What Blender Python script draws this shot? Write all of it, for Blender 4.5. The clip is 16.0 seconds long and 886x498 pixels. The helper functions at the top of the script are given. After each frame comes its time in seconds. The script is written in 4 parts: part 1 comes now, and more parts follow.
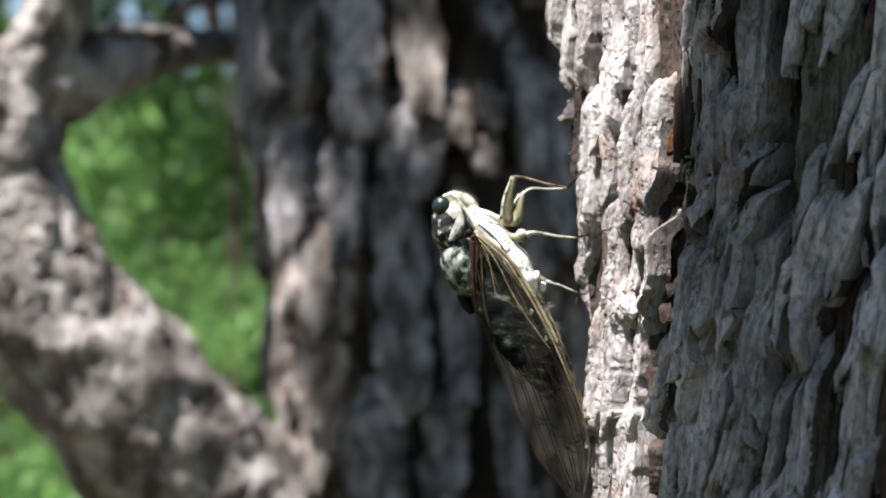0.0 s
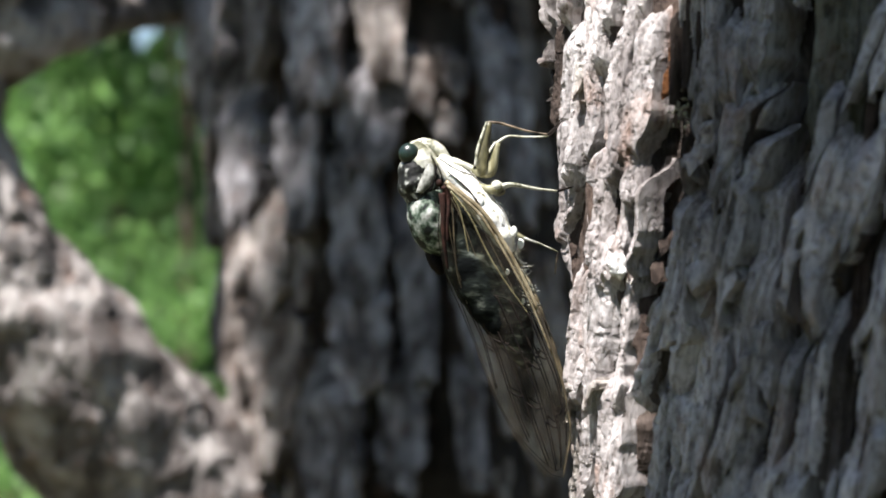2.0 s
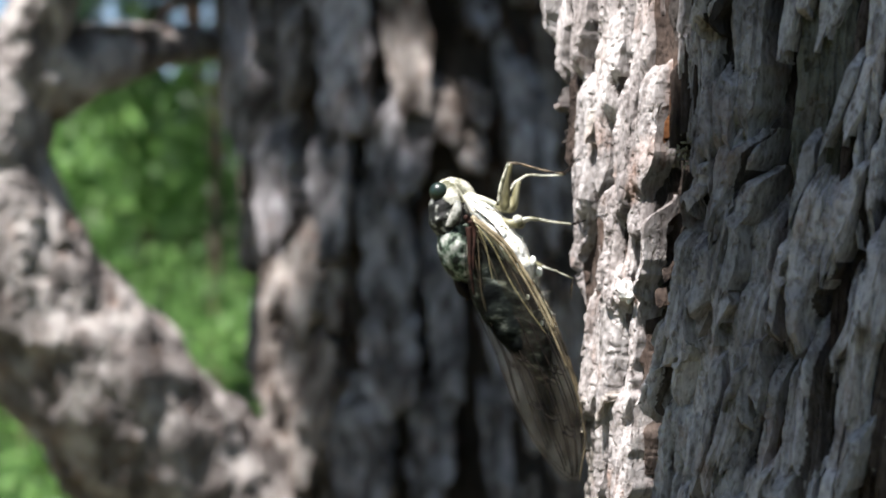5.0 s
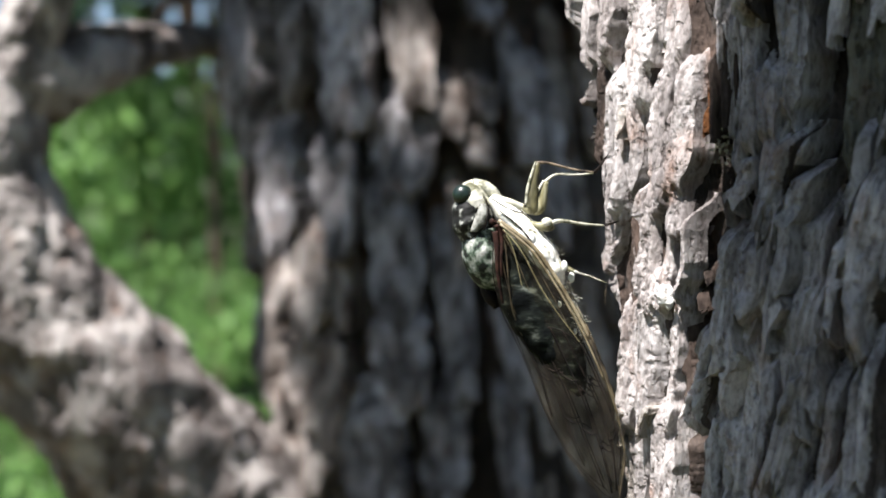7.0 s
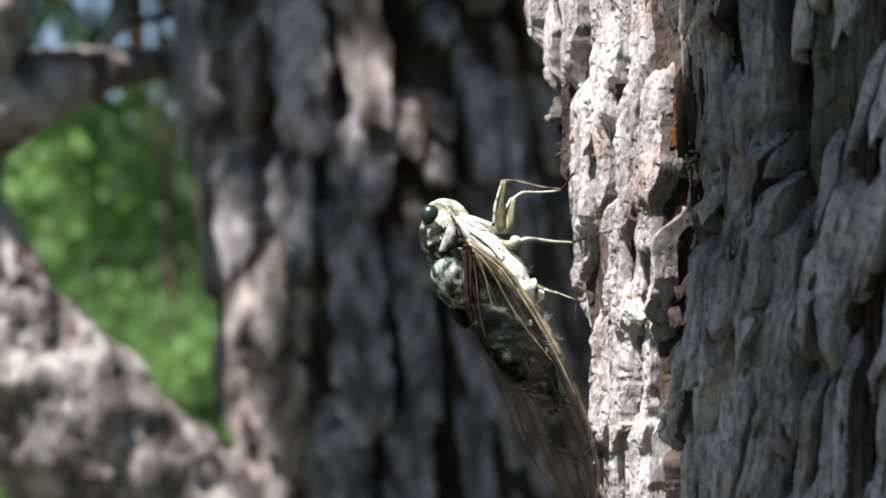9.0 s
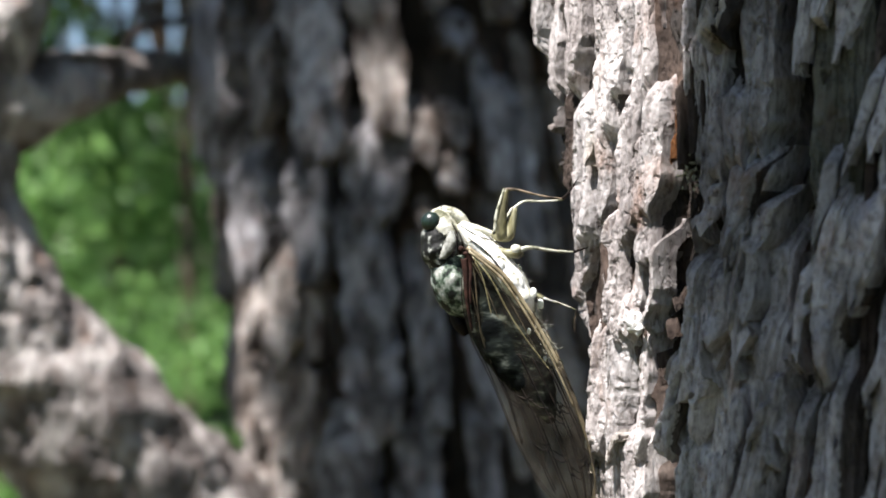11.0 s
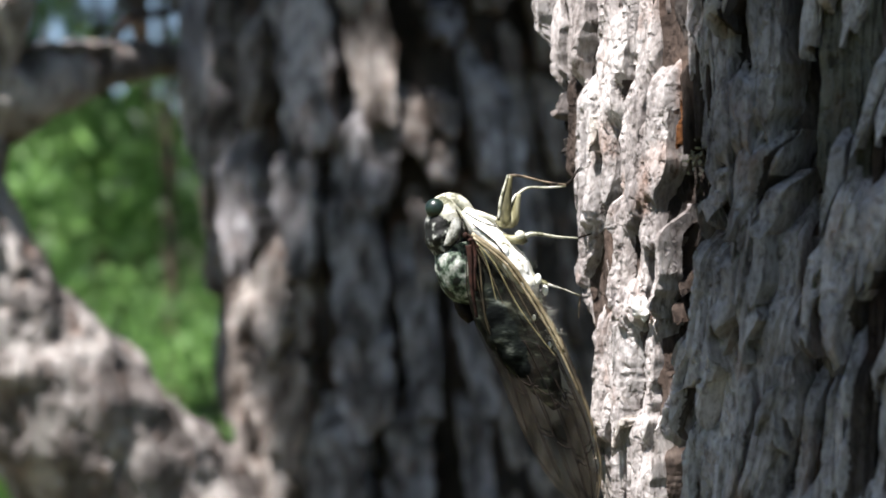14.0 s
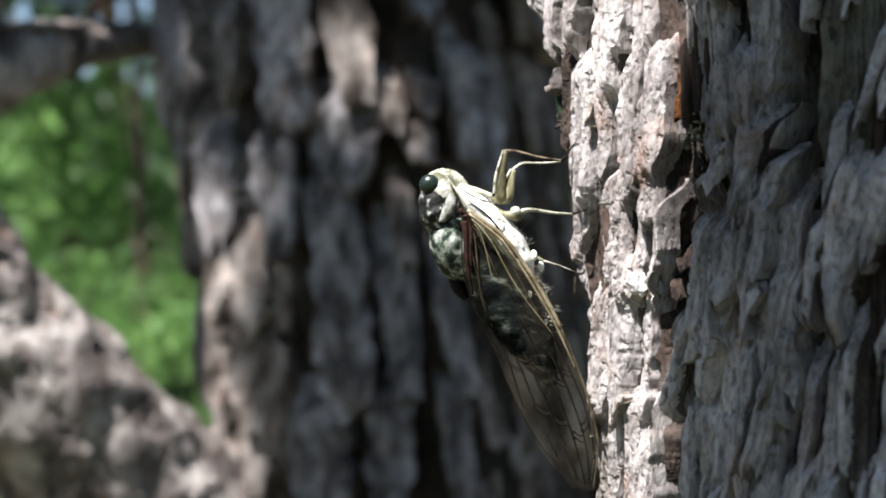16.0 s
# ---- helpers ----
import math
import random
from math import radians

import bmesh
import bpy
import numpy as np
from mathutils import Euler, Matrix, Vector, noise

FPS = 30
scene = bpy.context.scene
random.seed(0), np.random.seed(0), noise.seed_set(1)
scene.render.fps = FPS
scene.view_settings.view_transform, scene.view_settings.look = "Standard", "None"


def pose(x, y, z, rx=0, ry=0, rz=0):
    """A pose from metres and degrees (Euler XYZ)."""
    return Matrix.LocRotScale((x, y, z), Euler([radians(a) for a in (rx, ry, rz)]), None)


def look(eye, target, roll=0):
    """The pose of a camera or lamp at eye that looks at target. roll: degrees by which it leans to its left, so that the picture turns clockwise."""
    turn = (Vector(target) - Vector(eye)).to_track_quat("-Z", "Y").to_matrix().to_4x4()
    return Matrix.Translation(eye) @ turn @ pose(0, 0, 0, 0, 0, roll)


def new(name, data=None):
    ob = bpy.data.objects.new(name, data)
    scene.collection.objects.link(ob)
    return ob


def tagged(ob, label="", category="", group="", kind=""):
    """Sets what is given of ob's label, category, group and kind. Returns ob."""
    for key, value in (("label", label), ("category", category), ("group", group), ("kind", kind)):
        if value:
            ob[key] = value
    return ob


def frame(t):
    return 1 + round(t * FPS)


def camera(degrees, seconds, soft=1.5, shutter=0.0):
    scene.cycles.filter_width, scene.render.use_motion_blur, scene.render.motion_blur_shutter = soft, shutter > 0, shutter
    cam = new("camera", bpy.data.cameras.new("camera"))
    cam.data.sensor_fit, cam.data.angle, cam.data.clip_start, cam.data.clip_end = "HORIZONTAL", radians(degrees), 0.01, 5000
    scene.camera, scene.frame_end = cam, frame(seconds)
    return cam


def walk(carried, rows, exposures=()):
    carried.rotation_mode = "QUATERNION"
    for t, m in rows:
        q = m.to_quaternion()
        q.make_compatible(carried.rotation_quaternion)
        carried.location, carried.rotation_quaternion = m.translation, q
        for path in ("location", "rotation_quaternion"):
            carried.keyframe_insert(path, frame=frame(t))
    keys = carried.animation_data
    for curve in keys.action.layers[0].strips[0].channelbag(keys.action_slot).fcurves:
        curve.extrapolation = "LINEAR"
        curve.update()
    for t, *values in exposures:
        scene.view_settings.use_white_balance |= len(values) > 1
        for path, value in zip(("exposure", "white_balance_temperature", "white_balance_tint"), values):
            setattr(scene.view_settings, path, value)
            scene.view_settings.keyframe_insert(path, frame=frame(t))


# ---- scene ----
cam = camera(36, 16.0, soft=1.8)
cam.data.dof.use_dof = True
cam.data.dof.focus_distance = 0.252
cam.data.dof.aperture_fstop = 15.0

PATH = [
    (0.0, look((0.0197, -0.0153, 1.5116), (-0.0104, 0.9843, 1.5103), 0.83)),
    (0.5, look((0.0153, -0.0067, 1.5140), (-0.0108, 0.9928, 1.5273), 0.99)),
    (1.0, look((0.0131, 0.0072, 1.5114), (0.0327, 1.0065, 1.5424), 1.04)),
    (1.5, look((0.0161, 0.0099, 1.5093), (0.0199, 1.0099, 1.5083), 1.36)),
    (2.0, look((0.0167, 0.0113, 1.5064), (0.0204, 1.0112, 1.4921), 1.29)),
    (2.5, look((0.0158, 0.0085, 1.5100), (0.0035, 1.0085, 1.5074), 1.10)),
    (3.0, look((0.0155, 0.0082, 1.5103), (0.0054, 1.0081, 1.5073), 0.99)),
    (3.5, look((0.0175, 0.0027, 1.5092), (0.0116, 1.0027, 1.5167), 1.89)),
    (4.0, look((0.0192, -0.0261, 1.5078), (0.0085, 0.9738, 1.5141), 1.66)),
    (6.5, look((0.0114, -0.0010, 1.5092), (-0.0058, 0.9989, 1.5055), -0.03)),
    (7.0, look((0.0114, -0.0013, 1.5107), (-0.0042, 0.9985, 1.5066), -0.45)),
    (7.5, look((0.0097, -0.0006, 1.5112), (0.0167, 0.9993, 1.5115), -1.38)),
    (8.0, look((0.0085, 0.0006, 1.5094), (0.0210, 1.0005, 1.5074), -1.48)),
    (8.5, look((0.0084, 0.0006, 1.5112), (0.0262, 1.0004, 1.5154), -1.79)),
    (11.0, look((0.0123, -0.0004, 1.5111), (0.0163, 0.9995, 1.5252), -0.74)),
    (11.5, look((0.0094, -0.0005, 1.5066), (-0.0017, 0.9993, 1.5232), 0.19)),
    (12.0, look((0.0118, -0.0010, 1.5085), (0.0089, 0.9990, 1.5175), -0.18)),
    (12.5, look((0.0124, -0.0012, 1.5099), (0.0132, 0.9987, 1.5190), -0.24)),
    (13.0, look((0.0101, 0.0001, 1.5082), (0.0206, 1.0001, 1.5112), -0.24)),
    (13.5, look((0.0077, 0.0001, 1.5088), (0.0174, 1.0001, 1.5093), -0.68)),
    (14.0, look((0.0082, 0.0003, 1.5100), (0.0249, 1.0001, 1.5187), -1.03)),
    (14.5, look((0.0066, 0.0021, 1.5087), (0.0388, 1.0016, 1.5114), -0.19)),
    (15.0, look((0.0066, 0.0007, 1.5114), (0.0413, 1.0001, 1.5124), -0.80)),
    (15.5, look((0.0054, 0.0022, 1.5090), (0.0389, 1.0016, 1.5135), -0.85)),
    (16.0, look((0.0037, 0.0032, 1.5090), (0.0418, 1.0025, 1.5044), -1.30)),
]
walk(cam, PATH)

# ---- light ----
SUN = Vector((-0.30, -0.35, 0.89)).normalized()
world = bpy.data.worlds.new("sky")
scene.world = world
world.use_nodes = True
wn = world.node_tree.nodes
sky = wn.new("ShaderNodeTexSky")
sky.sky_type = "NISHITA"
sky.sun_disc = False
sky.dust_density = 0.6
sky.sun_elevation = math.asin(SUN.z)
sky.sun_rotation = math.atan2(SUN.x, SUN.y)
world.node_tree.links.new(sky.outputs[0], wn["Background"].inputs[0])
wn["Background"].inputs[1].default_value = 0.058
sun = new("sun", bpy.data.lights.new("sun", "SUN"))
sun.data.energy = 5.0
sun.data.angle = radians(0.53)
sun.data.color = (1.0, 0.964, 0.958)
sun.matrix_world = look((0, 0, 8), tuple(Vector((0, 0, 8)) - SUN))
scene.view_settings.exposure = 1.46


# ---- materials ----
def material(name, rough=0.8, spec=0.3):
    m = bpy.data.materials.new(name)
    m.use_nodes = True
    b = m.node_tree.nodes["Principled BSDF"]
    b.inputs["Roughness"].default_value = rough
    b.inputs["Specular IOR Level"].default_value = spec
    return m, m.node_tree, b


def node(tree, kind, **values):
    n = tree.nodes.new(kind)
    for key, value in values.items():
        n.inputs[key.replace("_", " ")].default_value = value
    return n


def coords(tree, scale=(1, 1, 1)):
    c = tree.nodes.new("ShaderNodeTexCoord")
    m = tree.nodes.new("ShaderNodeMapping")
    m.inputs["Scale"].default_value = scale
    tree.links.new(c.outputs["Object"], m.inputs["Vector"])
    return m.outputs["Vector"]


def ramp(tree, source, stops):
    r = tree.nodes.new("ShaderNodeValToRGB")
    e = r.color_ramp.elements
    e[0].position, e[0].color = stops[0][0], (*stops[0][1], 1)
    e[1].position, e[1].color = stops[-1][0], (*stops[-1][1], 1)
    for p, c in stops[1:-1]:
        k = e.new(p)
        k.color = (*c, 1)
    tree.links.new(source, r.inputs["Fac"])
    return r.outputs["Color"]


def mixed(tree, fac, a, b, blend="MIX"):
    m = tree.nodes.new("ShaderNodeMix")
    m.data_type, m.blend_type = "RGBA", blend
    if isinstance(fac, float):
        m.inputs[0].default_value = fac
    else:
        tree.links.new(fac, m.inputs[0])
    for socket, v in ((m.inputs[6], a), (m.inputs[7], b)):
        if isinstance(v, tuple):
            socket.default_value = (*v, 1)
        else:
            tree.links.new(v, socket)
    return m.outputs[2]


def noise_fac(tree, vec, scale, detail=4.0, rough=0.55):
    n = node(tree, "ShaderNodeTexNoise", Scale=scale, Detail=detail, Roughness=rough)
    tree.links.new(vec, n.inputs["Vector"])
    return n.outputs["Fac"]


def bump(tree, bsdf, height, strength, distance):
    b = node(tree, "ShaderNodeBump", Strength=strength, Distance=distance)
    tree.links.new(height, b.inputs["Height"])
    tree.links.new(b.outputs["Normal"], bsdf.inputs["Normal"])


def bark_material(name, stops, fine=900.0, broad=60.0, tint=(0.36, 0.20, 0.13), tint_fac=0.35, rand=0.0, streaky=0.3):
    """Weathered pine bark: long grain, pale lichen grey to red-brown, with fine relief."""
    m, t, b = material(name, 0.88, 0.25)
    v = coords(t, (1, 1, 0.5))
    grain = noise_fac(t, v, fine, 6.0, 0.65)
    patch = noise_fac(t, v, broad, 5.0, 0.6)
    col = ramp(t, patch, stops)
    dark = ramp(t, grain, [(0.34, (0.35, 0.32, 0.30)), (0.52, (0.85, 0.84, 0.83)), (0.66, (1.0, 1.0, 1.0))])
    col = mixed(t, 0.85, col, dark, "MULTIPLY")
    pits = ramp(t, noise_fac(t, coords(t, (1, 1, 0.6)), fine * 0.45, 3.0, 0.7), [(0.30, (0.30, 0.26, 0.24)), (0.42, (1.0, 1.0, 1.0))])
    col = mixed(t, 0.8, col, pits, "MULTIPLY")
    streak = ramp(t, noise_fac(t, coords(t, (1, 1, 0.07)), fine * 0.8, 4.0, 0.6), [(0.36, (0.42, 0.40, 0.39)), (0.56, (1.0, 1.0, 1.0))])
    col = mixed(t, streaky, col, streak, "MULTIPLY")
    red = ramp(t, noise_fac(t, coords(t, (1, 1, 0.5)), broad * 2.3, 4.0), [(0.55, (0, 0, 0)), (0.72, (1, 1, 1))])
    amount = t.nodes.new("ShaderNodeMath")
    amount.operation = "MULTIPLY"
    amount.inputs[1].default_value = tint_fac
    t.links.new(red, amount.inputs[0])
    col = mixed(t, amount.outputs[0], col, tint)
    if rand:
        info = t.nodes.new("ShaderNodeObjectInfo")
        shade = ramp(t, info.outputs["Random"], [(0.0, (1 - rand, 1 - rand, 1 - rand)), (1.0, (1.0, 0.98, 0.97))])
        col = mixed(t, 1.0, col, shade, "MULTIPLY")
    t.links.new(col, b.inputs["Base Color"])
    height = t.nodes.new("ShaderNodeMath")
    height.operation = "MULTIPLY_ADD"
    height.inputs[1].default_value = 0.7
    t.links.new(pits, height.inputs[0])
    t.links.new(grain, height.inputs[2])
    bump(t, b, height.outputs[0], 1.0, 0.6 / fine)
    return m


# brown inner bark, darkened further so gaps and furrows look shaded
M_INNER_SHADE = bark_material("inner_bark_shade", [(0.3, (0.02, 0.017, 0.015)), (0.5, (0.06, 0.05, 0.044)), (0.7, (0.17, 0.145, 0.13))], tint=(0.16, 0.08, 0.05), tint_fac=0.4)
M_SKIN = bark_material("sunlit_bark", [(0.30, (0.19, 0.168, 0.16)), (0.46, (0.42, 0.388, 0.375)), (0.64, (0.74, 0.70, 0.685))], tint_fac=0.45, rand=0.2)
M_BROWN = bark_material("brown_bark", [(0.3, (0.03, 0.022, 0.018)), (0.5, (0.085, 0.062, 0.05)), (0.7, (0.19, 0.155, 0.135))], tint=(0.12, 0.065, 0.04), tint_fac=0.3, rand=0.4)
M_FLAKE = bark_material("bark_flake", [(0.28, (0.17, 0.158, 0.157)), (0.46, (0.40, 0.384, 0.392)), (0.66, (0.70, 0.68, 0.69))], rand=0.35)
# olive bark, its colour lowered to stand in for deep shade
M_OLIVE_SHADE = bark_material("shaded_olive_bark", [(0.3, (0.045, 0.045, 0.034)), (0.5, (0.10, 0.10, 0.078)), (0.7, (0.19, 0.185, 0.155))], tint=(0.12, 0.07, 0.05))
M_PLATE = bark_material("plate_bark", [(0.38, (0.12, 0.114, 0.115)), (0.50, (0.36, 0.348, 0.36)), (0.62, (0.66, 0.65, 0.68))], fine=250.0, broad=85.0, rand=0.4)
# browner bark, with some dappled sun put into its warm colour
M_WARM = bark_material("warm_plate_bark", [(0.38, (0.13, 0.108, 0.095)), (0.50, (0.35, 0.31, 0.283)), (0.62, (0.64, 0.59, 0.55))], fine=250.0, broad=85.0, rand=0.45)
# dark bark, near black so gaps between the back trunk's plates read as shaded
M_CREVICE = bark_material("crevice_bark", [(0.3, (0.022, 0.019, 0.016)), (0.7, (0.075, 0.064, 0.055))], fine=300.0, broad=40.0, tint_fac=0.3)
M_PALE = bark_material("broken_bark", [(0.3, (0.36, 0.32, 0.29)), (0.7, (0.66, 0.61, 0.56))], tint_fac=0.2)
M_RESIN = bark_material("dried_resin", [(0.3, (0.75, 0.74, 0.70)), (0.7, (0.88, 0.87, 0.84))], tint_fac=0.0)
M_AMBER = bark_material("amber_bark", [(0.3, (0.14, 0.05, 0.015)), (0.7, (0.32, 0.14, 0.05))], tint_fac=0.2)
M_LICHEN = bark_material("lichen", [(0.3, (0.26, 0.25, 0.16)), (0.7, (0.62, 0.60, 0.48))], tint_fac=0.2)
M_TRUNK = bark_material("far_trunk", [(0.3, (0.05, 0.036, 0.028)), (0.7, (0.16, 0.115, 0.085))], fine=40.0, broad=6.0)
M_LIMB = bark_material("limb_bark", [(0.36, (0.11, 0.095, 0.088)), (0.48, (0.27, 0.243, 0.23)), (0.61, (0.62, 0.575, 0.545))], fine=220.0, broad=45.0)


def leaf_material(name, dark, light, scale=3.0):
    m, t, b = material(name, 0.5, 0.4)
    g = t.nodes.new("ShaderNodeNewGeometry")
    col = ramp(t, g.outputs["Random Per Island"], [(0.0, dark), (1.0, light)])
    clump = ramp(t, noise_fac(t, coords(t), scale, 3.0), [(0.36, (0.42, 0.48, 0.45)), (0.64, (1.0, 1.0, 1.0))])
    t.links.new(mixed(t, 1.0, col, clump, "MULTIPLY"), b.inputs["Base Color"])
    tr = node(t, "ShaderNodeBsdfTranslucent")
    t.links.new(col, tr.inputs["Color"])
    mx = t.nodes.new("ShaderNodeMixShader")
    mx.inputs[0].default_value = 0.4
    t.links.new(b.outputs[0], mx.inputs[1])
    t.links.new(tr.outputs[0], mx.inputs[2])
    t.links.new(mx.outputs[0], t.nodes["Material Output"].inputs["Surface"])
    return m


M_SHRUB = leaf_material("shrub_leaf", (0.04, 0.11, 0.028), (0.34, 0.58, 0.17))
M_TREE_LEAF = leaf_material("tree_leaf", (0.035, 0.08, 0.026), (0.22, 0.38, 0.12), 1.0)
M_NEEDLE = leaf_material("pine_needle", (0.02, 0.05, 0.02), (0.06, 0.12, 0.04))


def ground_material():
    m, t, b = material("forest_floor", 0.95, 0.1)
    v = coords(t)
    col = ramp(t, noise_fac(t, v, 1.3, 6.0), [(0.35, (0.05, 0.09, 0.025)), (0.55, (0.13, 0.10, 0.06)), (0.7, (0.20, 0.15, 0.09))])
    fine = noise_fac(t, v, 60.0, 5.0)
    col = mixed(t, 0.7, col, ramp(t, fine, [(0.3, (0.4, 0.4, 0.4)), (0.7, (1, 1, 1))]), "MULTIPLY")
    t.links.new(col, b.inputs["Base Color"])
    bump(t, b, fine, 0.8, 0.03)
    return m


M_GROUND = ground_material()


# ---- shape helpers ----
def hashed(i, j, seed):
    h = np.sin(i * 127.1 + j * 311.7 + seed * 74.7) * 43758.5453
    return (h - np.floor(h)) * 2 - 1


def vnoise(x, y, seed=0):
    """Smooth lattice noise of two arrays, -1 to 1."""
    i, j = np.floor(x), np.floor(y)
    fx, fy = x - i, y - j
    fx, fy = fx * fx * (3 - 2 * fx), fy * fy * (3 - 2 * fy)
    a = hashed(i, j, seed) * (1 - fx) + hashed(i + 1, j, seed) * fx
    b = hashed(i, j + 1, seed) * (1 - fx) + hashed(i + 1, j + 1, seed) * fx
    return a * (1 - fy) + b * fy


def fbm(x, y, octaves=4, seed=0, gain=0.5):
    total, amp, size = 0, 1.0, 0
    for k in range(octaves):
        total = total + amp * vnoise(x * 2 ** k + 17.3 * k, y * 2 ** k + 9.1 * k, seed + k)
        size, amp = size + amp, amp * gain
    return total / size


def smooth(a, b, x):
    t = np.clip((x - a) / (b - a), 0, 1)
    return t * t * (3 - 2 * t)


def grid_mesh(name, P, wrap=False, material_=None, flat=False):
    """A mesh from a grid of places P[rows, columns, 3]; wrap joins the last column to the first."""
    rows, cols = P.shape[:2]
    idx = np.arange(rows * cols).reshape(rows, cols)
    if wrap:
        idx = np.concatenate([idx, idx[:, :1]], 1)
    quads = np.stack([idx[:-1, :-1], idx[:-1, 1:], idx[1:, 1:], idx[1:, :-1]], -1).reshape(-1, 4)
    return quad_mesh(name, P.reshape(-1, 3), quads, material_, flat)


def quad_mesh(name, verts, quads, material_=None, flat=False):
    me = bpy.data.meshes.new(name)
    me.vertices.add(len(verts))
    me.vertices.foreach_set("co", np.ascontiguousarray(verts, dtype=np.float32).ravel())
    me.loops.add(quads.size)
    me.loops.foreach_set("vertex_index", np.ascontiguousarray(quads, dtype=np.int32).ravel())
    me.polygons.add(len(quads))
    me.polygons.foreach_set("loop_start", np.arange(0, quads.size, quads.shape[1], dtype=np.int32))
    me.polygons.foreach_set("use_smooth", np.full(len(quads), not flat))
    me.update(calc_edges=True)
    if material_:
        me.materials.append(material_)
    return me


def part(name, mesh, parent, label=""):
    ob = new(name, mesh)
    ob.parent = parent
    if label:
        tagged(ob, label)
    return ob


def tube(points, radii, sides=10, squash=1.0, rough=0.0, seed=0, steps=6, scales=0.0):
    """Places of a tube along a smooth line through points, with closed ends."""
    pts, rad = [Vector(p) for p in points], list(radii)
    line, r = [], []
    ext = [pts[0] * 2 - pts[1]] + pts + [pts[-1] * 2 - pts[-2]]
    for k in range(len(pts) - 1):
        p0, p1, p2, p3 = ext[k:k + 4]
        for s in range(steps):
            u = s / steps
            line.append(0.5 * ((2 * p1) + (p2 - p0) * u + (2 * p0 - 5 * p1 + 4 * p2 - p3) * u * u + (3 * p1 - p0 - 3 * p2 + p3) * u ** 3))
            r.append(rad[k] * (1 - u) + rad[k + 1] * u)
    line.append(pts[-1])
    r.append(rad[-1])
    P = np.zeros((len(line) + 2, sides, 3))
    side = None
    for k, c in enumerate(line):
        d = (line[min(k + 1, len(line) - 1)] - line[max(k - 1, 0)]).normalized()
        if side is None:
            side = d.cross(Vector((0.3, 1, 0.2))).normalized()
        side = (side - d * side.dot(d)).normalized()
        up = d.cross(side)
        for s in range(sides):
            a = 2 * math.pi * s / sides
            rr = r[k] * (1 + rough * noise.noise(Vector((c.x * 60 + math.cos(a) * 2, c.y * 60 + math.sin(a) * 2, c.z * 40 + seed))))
            P[k + 1, s] = c + side * (math.cos(a) * rr) + up * (math.sin(a) * rr * squash)
    if scales:
        C = np.array([list(c) for c in line])[:, None]
        run = np.cumsum(np.r_[0, np.linalg.norm(np.diff(C[:, 0], axis=0), axis=1)])[:, None]
        turn = np.linspace(0, 2 * np.pi, sides, endpoint=False)[None] * np.mean(r)
        wob = 0.01 * fbm(run * 60, turn * 60, 3, seed)
        cell = fbm((run + wob) * 55, (turn + wob) * 85, 3, seed + 5) * 4
        lift = np.floor(cell) + smooth(0, 0.25, cell - np.floor(cell)) + 0.5 * fbm(run * 300, turn * 300, 3, seed + 6)
        D = P[1:-1] - C
        P[1:-1] += D / np.maximum(np.linalg.norm(D, axis=-1, keepdims=True), 1e-6) * (scales * lift)[..., None]
    P[0], P[-1] = np.array(line[0]), np.array(line[-1])
    return P


def tube_mesh(name, points, radii, mat, **kw):
    return grid_mesh(name, tube(points, radii, **kw), True, mat)


def joined(name, grids, mat):
    """One mesh out of several wrapped grids that belong to one part."""
    verts, quads, base = [], [], 0
    for P in grids:
        rows, cols = P.shape[:2]
        idx = np.arange(rows * cols).reshape(rows, cols) + base
        idx = np.concatenate([idx, idx[:, :1]], 1)
        quads.append(np.stack([idx[:-1, :-1], idx[:-1, 1:], idx[1:, 1:], idx[1:, :-1]], -1).reshape(-1, 4))
        verts.append(P.reshape(-1, 3))
        base += rows * cols
    return quad_mesh(name, np.concatenate(verts), np.concatenate(quads), mat)


rng = np.random.default_rng(7)


# ---- ground ----
def build_ground():
    r = np.concatenate([np.linspace(0, 12, 60), np.geomspace(13, 1500, 40)])
    a = np.linspace(0, 2 * np.pi, 97)[:-1]
    A, Rr = np.meshgrid(a, r)
    X, Y = Rr * np.cos(A), Rr * np.sin(A)
    Z = 0.05 * fbm(X * 0.7, Y * 0.7, 4, 3) * smooth(0.3, 3, Rr) + 0.6 * smooth(6, 30, Rr) * (fbm(X * 0.06, Y * 0.06, 2, 5))
    tagged(new("ground", grid_mesh("ground", np.stack([X, Y, Z], -1), True, M_GROUND)), "forest floor of brown needle litter and low green growth", "ground", kind="structure")


build_ground()


# ---- trunk shapes ----
def axis(base, lean, z, reach):
    d = np.tanh((z - 1.5) / reach) * reach
    return base[0] + lean[0] * d, base[1] + lean[1] * d


NEAR = ((0.153, 0.300), (-0.10, 0.25), 0.25)
BACK = ((0.0075, 0.805), (-0.113, 0.12), 0.35)


